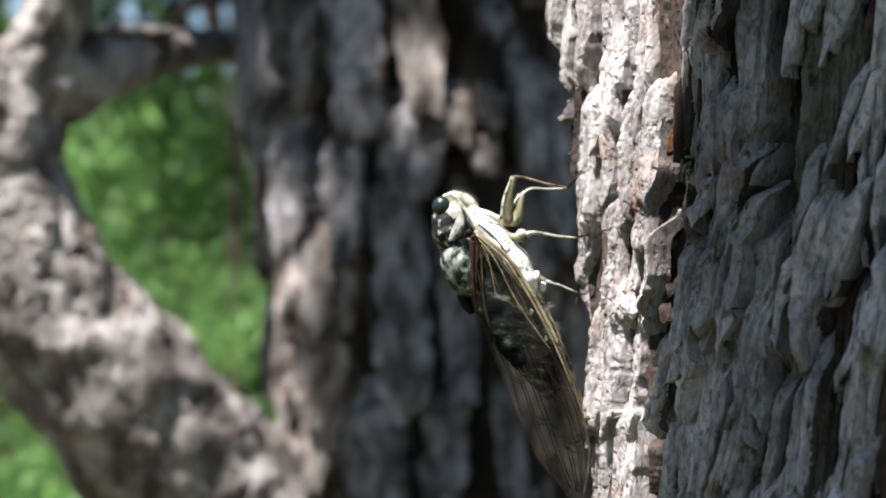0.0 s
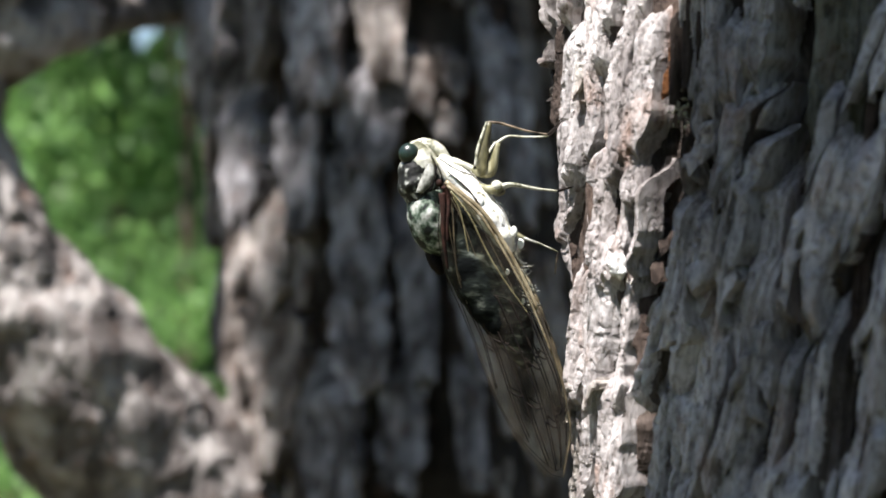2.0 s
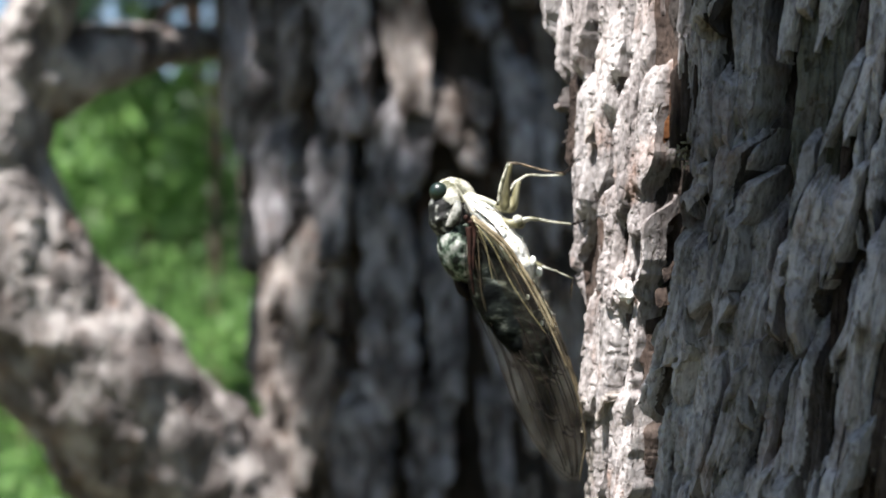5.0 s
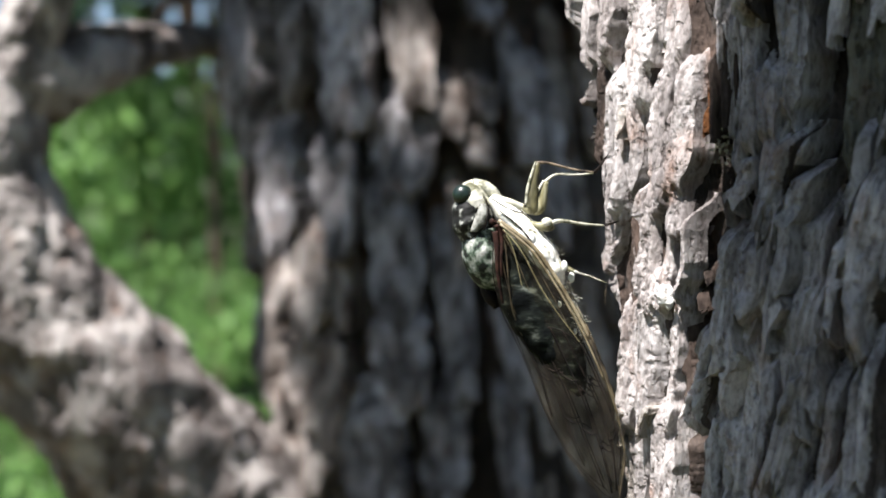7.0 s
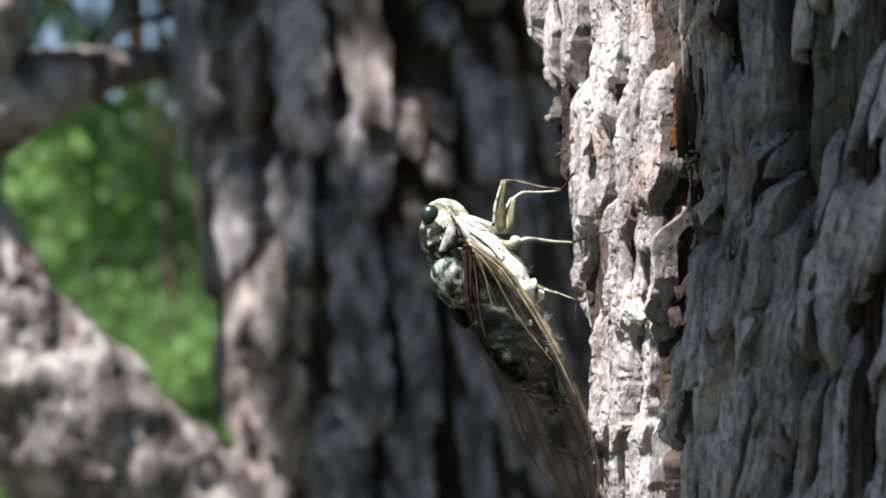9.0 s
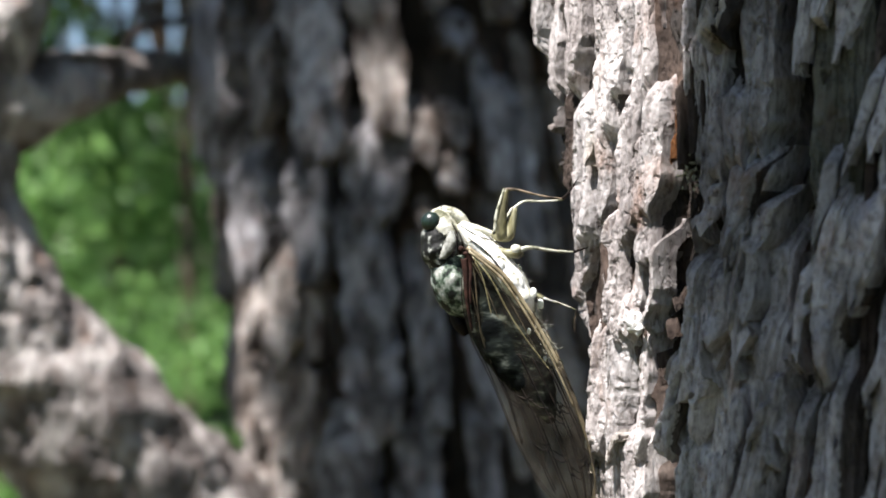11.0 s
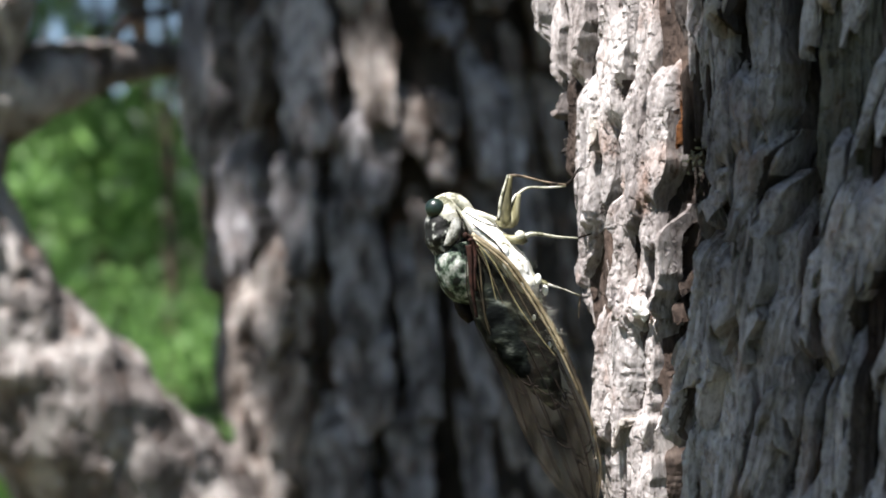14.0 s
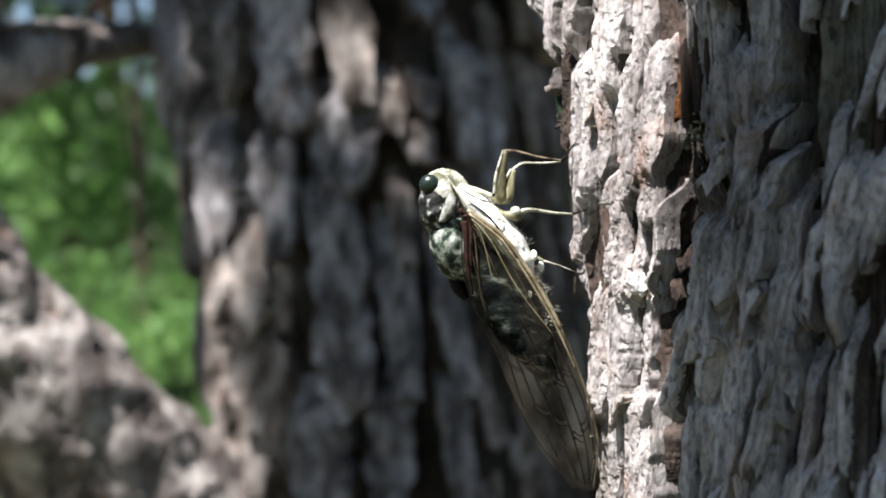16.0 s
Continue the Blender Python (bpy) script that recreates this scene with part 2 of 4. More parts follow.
def near_relief(phi, z):
    """Height of the near trunk's bark over its round core, in metres, by angle in degrees and height."""
    s, w = np.radians(phi) * 0.118, z - 1.5
    first = 211.0 + 175.0 * w + 1.2 * vnoise(w * 60, w * 0, 41)
    second = 226.0 + 30.0 * w + 1.0 * vnoise(w * 50, w * 0, 42)
    s2 = s + 0.0035 * fbm(s * 45, w * 16, 3, 1) + 0.0012 * fbm(s * 200, w * 90, 3, 2)
    right = smooth(first - 2.0, first, phi)
    flow = s2 - (0.03 + 0.20 * right) * w
    t = fbm(flow * 80, w * (7 + 3 * right), 4, 11) * 3.4 + fbm(flow * 320, w * 80, 3, 13) * 0.30
    h = 0.0018 * (np.floor(t) + smooth(0.0, 0.2, t - np.floor(t)))
    t2 = fbm(flow * 250, w * 26, 4, 21) * 4.0 + fbm(flow * 900, w * 300, 2, 22) * 0.2
    h = h + 0.0006 * (np.floor(t2) + smooth(0.0, 0.25, t2 - np.floor(t2)))
    h = h + 0.0013 * fbm(flow * 500, w * 50, 4, 31) + 0.0002 * fbm(s * 2200, w * 1500, 3, 32)
    rough = 1 - np.abs(fbm(flow * 420, w * 210, 3, 81)) * 2.2
    h = np.clip(h, -0.006, 0.004) + 0.0004 * rough + 0.0004 * fbm(s * 1100, w * 700, 3, 82) - 0.0060 - 0.004 * right
    h = h - 0.013 * np.exp(-((phi - first - 1.0) / 1.9) ** 2) - 0.009 * np.exp(-((phi - second - 1.5 * smooth(0.0, 0.03, w)) / (1.3 + 1.6 * smooth(0.0, 0.03, w))) ** 2)
    h = h - 0.012 * np.exp(-((phi - first - 3.0) / 2.6) ** 2) * (1 - smooth(-0.022, -0.010, w))
    bared = smooth(0.12, 0.16, np.abs(w))
    h = h + bared * 0.003 * fbm(flow * 50, w * 10, 4, 71)
    h = h - 0.022 * (1 - smooth(190, 199.0, phi + 40 * np.minimum(w, 0) + 3 * vnoise(w * 90, s * 0, 44))) * smooth(130, 150, phi)
    return h


def near_point(phi, z, r):
    cx, cy = axis(*NEAR[:2], z, NEAR[2])
    a = np.radians(phi)
    return np.stack([cx + r * np.cos(a), cy + r * np.sin(a), z], -1)


def first_furrow(w):
    return 211.0 + 175.0 * w


def flake_mesh(phi0, z0, wide, tall, slope, thick, curl, seed, mat, fine=1.0, root_=0.006, rag=1.0, tilt=0.0042):
    """One long bark flake on the near trunk: grown in at the top, ragged and lifted at its lower lip, with fibres along its length."""
    nu, nv = 25, 47
    uu = np.r_[-1.0, np.linspace(-1, 1, nu - 2), 1.0]
    vv = np.r_[-1.0, np.linspace(-1, 1, nv - 1)]
    u, v = np.meshgrid(uu, vv)
    wall = np.ones_like(u)
    wall[:, 0] = wall[:, -1] = wall[0] = 0
    k = np.array([seed * 1.37])
    lean = vnoise(k, k * 0, 5)[0]
    body = np.clip(1 - np.abs(v) ** 8, 0.02, 1) ** 0.4 * (1 - 0.35 * smooth(0.2, 1.0, v) - (0.25 + 0.25 * lean) * smooth(0.0, 1.0, -v))
    edge = 1 + rag * (0.25 * vnoise(v * 2.2 + seed, np.sign(u) * 3.0, seed) + 0.10 * vnoise(v * 7, np.sign(u) * 5.0, seed + 1) + 0.03 * vnoise(v * 19, np.sign(u) * 7.0, seed + 6))
    lip = (0.10 * vnoise(u * 2.0 + seed, 0 * u, seed + 3) + 0.05 * vnoise(u * 6.0, 0 * u, seed + 4)) * smooth(0.4, -1.0, v)
    z = z0 + (v / 2 + lip) * tall
    s = u * wide / 2 * body * (1 + (edge - 1) * np.abs(u) ** 3) + 0.14 * wide * vnoise(v * 1.3 + seed, 0 * v, seed + 2) + slope * (z - z0)
    rim = wall * (1 - smooth(0.55, 1.0, v)) * (1 - 0.06 * smooth(0.7, 1.0, np.abs(u)))
    q = s - 1.35 * slope * (z - z0) + 0.0008 * fbm(s * 250, z * 120, 2, seed + 14)
    t = fbm(q * 210 + seed, z * 26, 4, seed + 7) * 4.0 + 0.3 * fbm(q * 900, z * 200, 2, seed + 8)
    layer = 0.0008 * (np.floor(t) + smooth(0, 0.2, t - np.floor(t)))
    fibre = 0.00015 * (1 - 2.2 * np.abs(fbm(s * 420 + seed, z * 200, 3, seed + 13))) + 0.0008 * fbm(q * 420 + seed, z * 30, 3, seed + 12) + 0.0006 * fbm(q * 1000 + seed, z * 80, 3, seed + 9) + 0.00012 * fbm(s * 2500, z * 1200, 2, seed + 10)
    bend = curl * smooth(0.1, -1.0, v) ** 1.5 + 0.0010 * lean * u - tilt * smooth(-0.3, 1.0, v)
    crack = np.abs(fbm(q * 170 + seed, z * 9, 3, seed + 11))
    lift = thick - root_ + rim * (root_ + fine * (layer + fibre) + bend - 0.0030 * np.exp(-(crack / 0.055) ** 2))
    z[0] += 0.0008
    lift[0] = lift[1] - 0.0014
    return grid_mesh("bark_flake", near_point(phi0 + np.degrees(s / 0.118), z, 0.118 + lift), False, mat)


def chip_mesh(phi0, z0, wide, tall, up, deep, seed, mat):
    """A small broken lump of bark with blunt facets, bedded in the surface."""
    th, ph = np.meshgrid(np.linspace(0, 2 * np.pi, 26, endpoint=False), np.linspace(0, np.pi, 16))
    x, y, z = np.sin(ph) * np.cos(th), np.sin(ph) * np.sin(th), np.cos(ph)
    k = 1 + 0.9 * fbm(x * 1.7 + y * 1.1 + seed, z * 1.9 + y * 0.8, 3, seed) + 0.12 * fbm(x * 6 + y * 3, z * 7, 2, seed + 1)
    grip = np.round(k * 5) / 5 * 0.5 + k * 0.5
    s, z, lift = x * wide / 2 * grip, z * tall / 2 * grip, y * min(0.0006 + deep / 3, wide / 2) * grip
    return grid_mesh("bark_chip", near_point(phi0 + np.degrees(s / 0.118), z0 + z + 0.3 * np.abs(s), 0.118 + up - 0.0006 + lift), True, mat)


def scale_mesh(phi0, z0, wide, tall, slope, up, seed, mat, point=0.5, steps=1.0):
    """One broad bark scale: a flat, fibrous face with splintered sides cut steeply down, and a lower lip that lifts to a point."""
    nu, nv = 25, 49
    u, v = np.meshgrid(np.r_[-1.0, np.linspace(-1, 1, nu - 2), 1.0], np.r_[-1.0, np.linspace(-1, 1, nv - 1)])
    wall = np.ones_like(u)
    wall[:, 0] = wall[:, -1] = 0
    k = np.array([seed * 1.37])
    lean = vnoise(k, k * 0, 5)[0]
    body = 1 - 0.15 * smooth(0.3, 1.0, v) - point * smooth(-0.55, -1.0, v)
    side = np.sign(u)
    edge = 0.34 * vnoise(v * 1.9 + seed, side * 3.0, seed) + 0.10 * vnoise(v * 5.0, side * 5.0, seed + 1)
    lip = (0.45 * vnoise(u * 1.6 + seed, 0 * u, seed + 3) + 0.30 * vnoise(u * 4.5, 0 * u, seed + 4) + 0.10 * vnoise(u * 12.0, 0 * u, seed + 6)) * wide * smooth(0.2, -1.0, v) + 0.55 * u * wide * smooth(0.2, -1.0, v)
    z = z0 + v / 2 * tall + lip
    drift = 0.10 * vnoise(v * 1.2 + seed, 0 * v, seed + 2) + 0.25 * point * lean * smooth(-0.1, -1.0, v)
    s = wide * (u / 2 * body * (1 + edge * np.abs(u) ** 2) + drift) + slope * (z - z0)
    q = s - 1.3 * slope * (z - z0) + 0.0006 * fbm(s * 250, z * 120, 2, seed + 14)
    t = fbm(q * 190 + seed, z * 11, 4, seed + 7) * 3.4 + 0.15 * fbm(q * 700, z * 90, 2, seed + 8)
    ledge = 0.0007 * steps * (np.floor(t) + smooth(0, 0.06, t - np.floor(t)))
    fibre = 0.00055 * fbm(q * 520 + seed, z * 24, 4, seed + 12) + 0.00022 * fbm(q * 2200 + seed, z * 160, 2, seed + 9) + 0.00010 * fbm(s * 2600, z * 1800, 2, seed + 10)
    crack = np.abs(fbm(q * 150 + seed, z * 8, 2, seed + 11))
    tilt = 0.0010 * smooth(0.0, -1.0, v) - 0.0060 * smooth(0.25, 1.0, v) + 0.0009 * lean * u
    face = up + ledge + fibre + tilt - 0.0050 * smooth(-0.1, 0.25, vnoise(z * 70 + seed, q * 90, seed + 15)) * np.exp(-(crack / 0.13) ** 2) - 0.0005 * np.abs(u) ** 6
    lift = np.where(wall > 0, face, face - 0.006)
    lift[0] = lift[1] - 0.0012
    z[0] += 0.0006
    return grid_mesh("bark_scale", near_point(phi0 + np.degrees(s / 0.118), z, 0.118 + lift), False, mat, True)


def slab_mesh(tl, tr, bl, br, top, low, up, seed, mat, drop=0.006, torn=1.0):
    """One broad slab of bark between four angles and two heights: a nearly flat, fibrous face with a few long ledges, torn sides cut steeply down, and a broken lower end."""
    nu, nv = 51, 111
    u, v = np.meshgrid(np.r_[0.0, np.linspace(0, 1, nu - 2), 1.0], np.r_[0.0, np.linspace(0, 1, nv - 1)])
    wall = np.ones_like(u)
    wall[:, 0] = wall[:, -1] = 0
    k = np.array([seed * 1.37])
    lean = vnoise(k, k * 0, 5)[0]
    left, right = bl + (tl - bl) * v, br + (tr - br) * v
    wide = np.radians(right - left) * 0.118
    tall = (top - low) / 1000
    side = 2 * u - 1
    run = v * tall
    edge = 0.0011 * torn * vnoise(run * 55 + seed, np.sign(side) * 3.0, seed) + 0.0007 * torn * vnoise(run * 170, np.sign(side) * 5.0, seed + 1) + 0.00025 * vnoise(run * 480, np.sign(side) * 7.0, seed + 2)
    taper = 0.36 * smooth(0.30, 0.0, v) ** 1.5 * (side + 0.5 * lean) * wide / 2 * 1.3
    s = np.radians(left) * 0.118 + wide * u + edge * np.abs(side) ** 2 - taper + 0.0012 * torn * vnoise(run * 38 + seed, 0 * v, seed + 3)
    lip = (0.0030 * vnoise(side * 1.6 + seed, 0 * u, seed + 4) + 0.0012 * vnoise(side * 5.0, 0 * u, seed + 5) + 0.0024 * side) * torn * smooth(0.5, 0.0, v)
    z = 1.5 + low / 1000 + run + lip
    slope = np.radians((tl + tr - bl - br) / 2) * 0.118 / tall
    q = s - slope * run + 0.0005 * fbm(s * 260, z * 110, 2, seed + 14)
    t = fbm(q * 190 + seed, z * 15, 4, seed + 7) * 4.2 + 0.16 * fbm(q * 900, z * 160, 2, seed + 8)
    ledge = 0.00085 * (np.floor(t) + smooth(0, 0.26, t - np.floor(t)) - 0.4 * (t - np.floor(t)))
    grain = 0.00045 * fbm(q * 330 + seed, z * 70, 4, seed + 12) + 0.00014 * fbm(q * 1500 + seed, z * 500, 3, seed + 9) + 0.00022 * fbm(s * 1300, z * 1000, 3, seed + 10) - 0.0004 * smooth(0.25, 0.5, fbm(s * 800 + seed, z * 600, 2, seed + 13))
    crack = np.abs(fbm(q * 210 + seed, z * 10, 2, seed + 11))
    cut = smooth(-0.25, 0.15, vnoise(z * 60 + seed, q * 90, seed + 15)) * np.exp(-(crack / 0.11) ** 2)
    face = up / 1000 + (0.3 + 0.7 * torn) * ledge + grain + 0.0008 * lean * side + 0.0011 * smooth(0.4, 0.1, v) - 0.0030 * smooth(0.10, 0.0, v) - 0.0075 * smooth(0.66, 1.0, v) ** 1.4 - 0.0042 * cut - 0.0005 * np.abs(side) ** 6
    lift = np.where(wall > 0, face, face - drop)
    lift[0] = lift[1] - 0.6 * drop
    z[0] += 0.0004
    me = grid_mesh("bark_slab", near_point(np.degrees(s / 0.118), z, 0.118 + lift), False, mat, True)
    # cracks show inner bark in the same shade-darkened brown
    me.materials.append(M_INNER_SHADE)
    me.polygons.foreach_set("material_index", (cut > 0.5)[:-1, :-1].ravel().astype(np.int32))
    return me


# broad slabs of the shaded side: angles of the upper and lower corners, heights of both ends over 1.5 m and lift in mm
SLABS = [(223.2, 226.8, 216.2, 219.6, 79.0, 14.9, 0.2), (226.1, 230.7, 221.2, 225.6, 77.0, 27.4, 0.9), (223.1, 225.2, 219.1, 220.7, 34.0, 20.2, 1.2),
         (225.1, 227.0, 220.5, 222.4, 30.8, 13.7, 1.8), (225.1, 227.0, 221.1, 223.7, 24.2, 10.5, 2.4), (220.2, 222.6, 216.4, 219.5, 27.7, 15.2, 1.1),
         (216.6, 221.3, 211.9, 216.3, 17.4, -9.9, 1.0), (213.0, 215.9, 208.0, 209.5, 0.6, -21.0, 0.5), (218.0, 220.7, 215.4, 218.1, 14.0, -5.1, 2.0),
         (213.7, 217.1, 211.7, 213.8, -5.0, -15.9, 1.4)]
LOW_SLABS = [(220.7, 225.2, 212.9, 219.1, 12.8, -37.8, 0.0), (221.6, 223.6, 220.1, 222.9, -3.1, -19.2, 1.3), (217.9, 220.4, 210.6, 213.6, 7.3, -39.2, -1.2),
         (230.9, 235.0, 225.7, 228.4, 27.3, -5.4, 2.2), (227.4, 229.2, 224.3, 226.0, 14.8, -3.1, 0.4),
         (222.6, 225.4, 217.5, 221.0, -5.5, -37.0, -1.2), (225.8, 228.2, 221.3, 223.9, -3.5, -35.9, -0.4), (228.8, 231.1, 224.4, 227.1, -0.7, -34.9, 0.6),
         (239.1, 242.0, 231.9, 235.2, 72.2, 11.4, 0.0), (232.6, 235.3, 226.9, 229.9, 13.1, -34.4, -0.6), (224.9, 226.8, 221.1, 223.0, 20.1, -6.5, -2.0)]

# pale sheets of the sunlit ridge, given in the same way
SHEETS = [(204.2, 208.4, 200.5, 204.8, 89.1, 42.7, 0.4), (210.4, 214.9, 205.0, 208.9, 85.2, 31.7, 1.2), (214.7, 217.5, 207.5, 210.9, 83.4, 25.0, 0.2),
          (216.8, 218.5, 212.2, 214.1, 82.7, 40.1, -0.8), (203.6, 209.6, 197.8, 204.2, 51.7, 13.9, 0.6), (210.4, 216.3, 206.9, 212.5, 49.5, 16.6, 0.9),
          (209.3, 212.8, 206.1, 208.9, 40.5, 13.7, 1.5), (211.5, 214.2, 209.5, 211.8, 30.7, 11.5, 0.6), (199.3, 203.2, 196.3, 199.2, 22.7, 4.1, 0.2)]
LOW_SHEETS = [(207.0, 210.0, 202.6, 204.3, 26.1, -0.4, 1.1), (207.7, 211.6, 204.0, 207.6, 23.9, -3.4, 0.4), (211.4, 213.0, 208.6, 210.0, 19.5, -1.6, 0.6),
          (200.0, 204.6, 195.4, 199.0, 7.4, -26.4, 0.7), (205.5, 210.0, 199.9, 202.4, 11.6, -24.9, 0.8), (209.3, 210.5, 203.8, 205.0, 7.4, -26.6, 0.3),
          (198.0, 203.1, 191.7, 197.5, -11.7, -47.9, 0.6), (202.6, 207.7, 197.3, 203.3, -12.1, -45.6, 0.4)]


def skin_mesh():
    """The bed of the sunlit ridge under its loose sheets: brown to pale fibrous bark in long upright ledges."""
    PH, Z = np.meshgrid(np.linspace(193.5, 221.5, 210), 1.5 + np.linspace(-0.095, 0.095, 600))
    w, s = Z - 1.5, np.radians(PH) * 0.118
    s1 = s + 0.0011 * fbm(s * 130, w * 32, 3, 901) + 0.0003 * fbm(s * 600, w * 180, 2, 902)
    t = fbm(s1 * 190, w * 14, 3, 911) * 3.0 + 0.12 * fbm(s * 700, w * 160, 2, 912)
    h = -0.0034 + 0.0011 * (np.floor(t) + smooth(0.0, 0.07, t - np.floor(t))) + 0.0007 * fbm(s1 * 330, w * 20, 4, 913)
    h = h + 0.00022 * fbm(s * 1250, w * 800, 3, 914) + 0.00022 * fbm(s1 * 1100, w * 60, 2, 916)
    left = 197.6 + 1.1 * vnoise(w * 90, w * 0, 941) + 0.9 * vnoise(w * 330, w * 0, 942) + 0.4 * vnoise(w * 900, w * 0, 945) + 70 * np.maximum(np.minimum(w + 0.01, 0), -0.06)
    right = 210.4 + 175.0 * w - 1.5 * smooth(-0.012, 0.002, w) * (1 - smooth(0.030, 0.038, w)) + 0.9 * vnoise(w * 60, w * 0, 943) + 0.4 * vnoise(w * 260, w * 0, 944)
    h = h - 0.012 * (1 - smooth(left - 0.7, left, PH))
    fall = smooth(right, right + 0.9 + 2.5 * smooth(0.022, 0.036, w), PH + 0.8 * fbm(s1 * 420, w * 16, 3, 951))
    h = h - 0.014 * (np.floor(fall * 5) + smooth(0.0, 0.3, fall * 5 - np.floor(fall * 5))) / 5 + 0.0009 * (fall > 0.02) * fbm(s * 900, w * 40, 3, 952)
    h = h - 0.02 * smooth(0.5, 1.0, fall)
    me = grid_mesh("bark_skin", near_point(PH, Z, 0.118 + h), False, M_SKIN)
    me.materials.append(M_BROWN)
    me.materials.append(M_INNER_SHADE)
    # furrow flank and outer edge take darkened inner bark, deepening their shade
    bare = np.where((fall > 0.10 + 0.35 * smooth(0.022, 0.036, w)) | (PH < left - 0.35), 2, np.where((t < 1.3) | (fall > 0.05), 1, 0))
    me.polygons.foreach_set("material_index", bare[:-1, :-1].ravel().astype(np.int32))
    return me


def build_flakes(trunk):
    part("bark_skin", skin_mesh(), trunk, "brown and pale fibrous bed of the sunlit ridge")
    r = np.random.default_rng(31)
    k = 0
    for row in SLABS + LOW_SLABS:
        part("bark_slab", slab_mesh(*row, 500 + 7 * k, M_FLAKE, 0.011), trunk)
        k += 1
    for row in SHEETS + LOW_SHEETS:
        part("bark_sheet", slab_mesh(*row, 1800 + 7 * k, M_SKIN, 0.0055, 0.42), trunk)
        k += 1
    # brown fibrous slivers between the ridge and the furrow
    for n in range(44):
        h = r.uniform(36, 80)
        p = first_furrow(h / 1000) + r.uniform(-1.2, 3.4)
        up = r.uniform(-2.0, 0.6) - 1.2 * max(0.0, p - first_furrow(h / 1000))
        part("bark_sliver", scale_mesh(p, 1.5 + h / 1000, r.uniform(0.5, 1.3) / 1000, r.uniform(10, 28) / 1000, 0.10, up / 1000, 900 + 5 * n, (M_BROWN, M_BROWN, M_SKIN)[n % 3], r.uniform(0.3, 0.7), 0.5), trunk)
    # thin slanting flakes that lie over the shaded slabs
    for n in range(64):
        h, f = r.uniform(-44, 66), r.uniform(0.0, 1.0)
        p = first_furrow(h / 1000) + 5.5 + 19.0 * f
        t, w = r.uniform(9, 24), r.uniform(1.8, 4.2)
        if not (h > 16 and 222.5 < p < 230):
            part("bark_scale", scale_mesh(p, 1.5 + h / 1000, w / 1000, t / 1000, r.uniform(0.22, 0.5), r.uniform(0.6, 2.6) / 1000, 1900 + 7 * n, M_FLAKE, r.uniform(0.4, 0.8), 0.6), trunk)
    # a lower layer between and beyond the broad scales
    for col in range(11):
        h = -115 + 9 * (col * 3 % 5)
        while h < 125:
            t, w = r.uniform(24, 56), r.uniform(1.8, 3.6)
            p = first_furrow(h / 1000) + 5.0 + col * 2.35 + r.uniform(-0.8, 0.8)
            inside = -40 < h < 58 and p < 238
            up = r.uniform(-6.5, -3.0) if inside else r.uniform(-2.0, 1.0)
            if p < 246 and not (h > 4 and 225.4 < p < 231) and not (h < 8 and p < first_furrow(h / 1000) + 10):
                part("bark_scale", scale_mesh(p, 1.5 + h / 1000, w / 1000, t / 1000, 0.26, up / 1000, 600 + k, M_BROWN if inside else M_FLAKE, r.uniform(0.3, 0.7), 0.8), trunk)
            k += 1
            h += t * r.uniform(0.80, 1.05)
    # lichen crumbs by the amber sliver and low on the shaded side
    for n in range(110):
        p, h = (216.8 + r.normal() * 0.6, 28.2 + r.normal() * 2.0) if n < 70 else (234.6 + r.normal() * 1.2, -24.6 + r.normal() * 2.2)
        part("lichen_crumb", chip_mesh(p, 1.5 + h / 1000, r.uniform(0.2, 0.55) / 1000, r.uniform(0.2, 0.6) / 1000, r.uniform(-2.2, 1.0) / 1000, 0.0, 1500 + n, M_LICHEN), trunk)
    # crumbs and curls along the ridge's outer edge and in the furrow
    for n in range(90):
        h = r.uniform(-75, 80)
        out = n % 3
        p = (r.uniform(196.5, 199.5), r.uniform(197.5, 200.5), first_furrow(h / 1000) + r.uniform(-1.5, 1.2))[out] + 60 * min(0.0, h / 1000 + 0.01)
        t, w = r.uniform(1.5, 7.0), r.uniform(0.35, 1.0)
        if out == 2:
            t, w = t + 4.0, w * 0.6
        part("bark_flake", flake_mesh(p, 1.5 + h / 1000, w / 1000, t / 1000, r.uniform(-0.4, 0.4), (r.uniform(-4.2, -1.8) - 2.0 * (out == 2)) / 1000, r.uniform(0.1, 0.5) / 1000, 1100 + n, M_SKIN if n % 4 == 0 else M_BROWN, 0.6, 0.0025, 0.6), trunk)


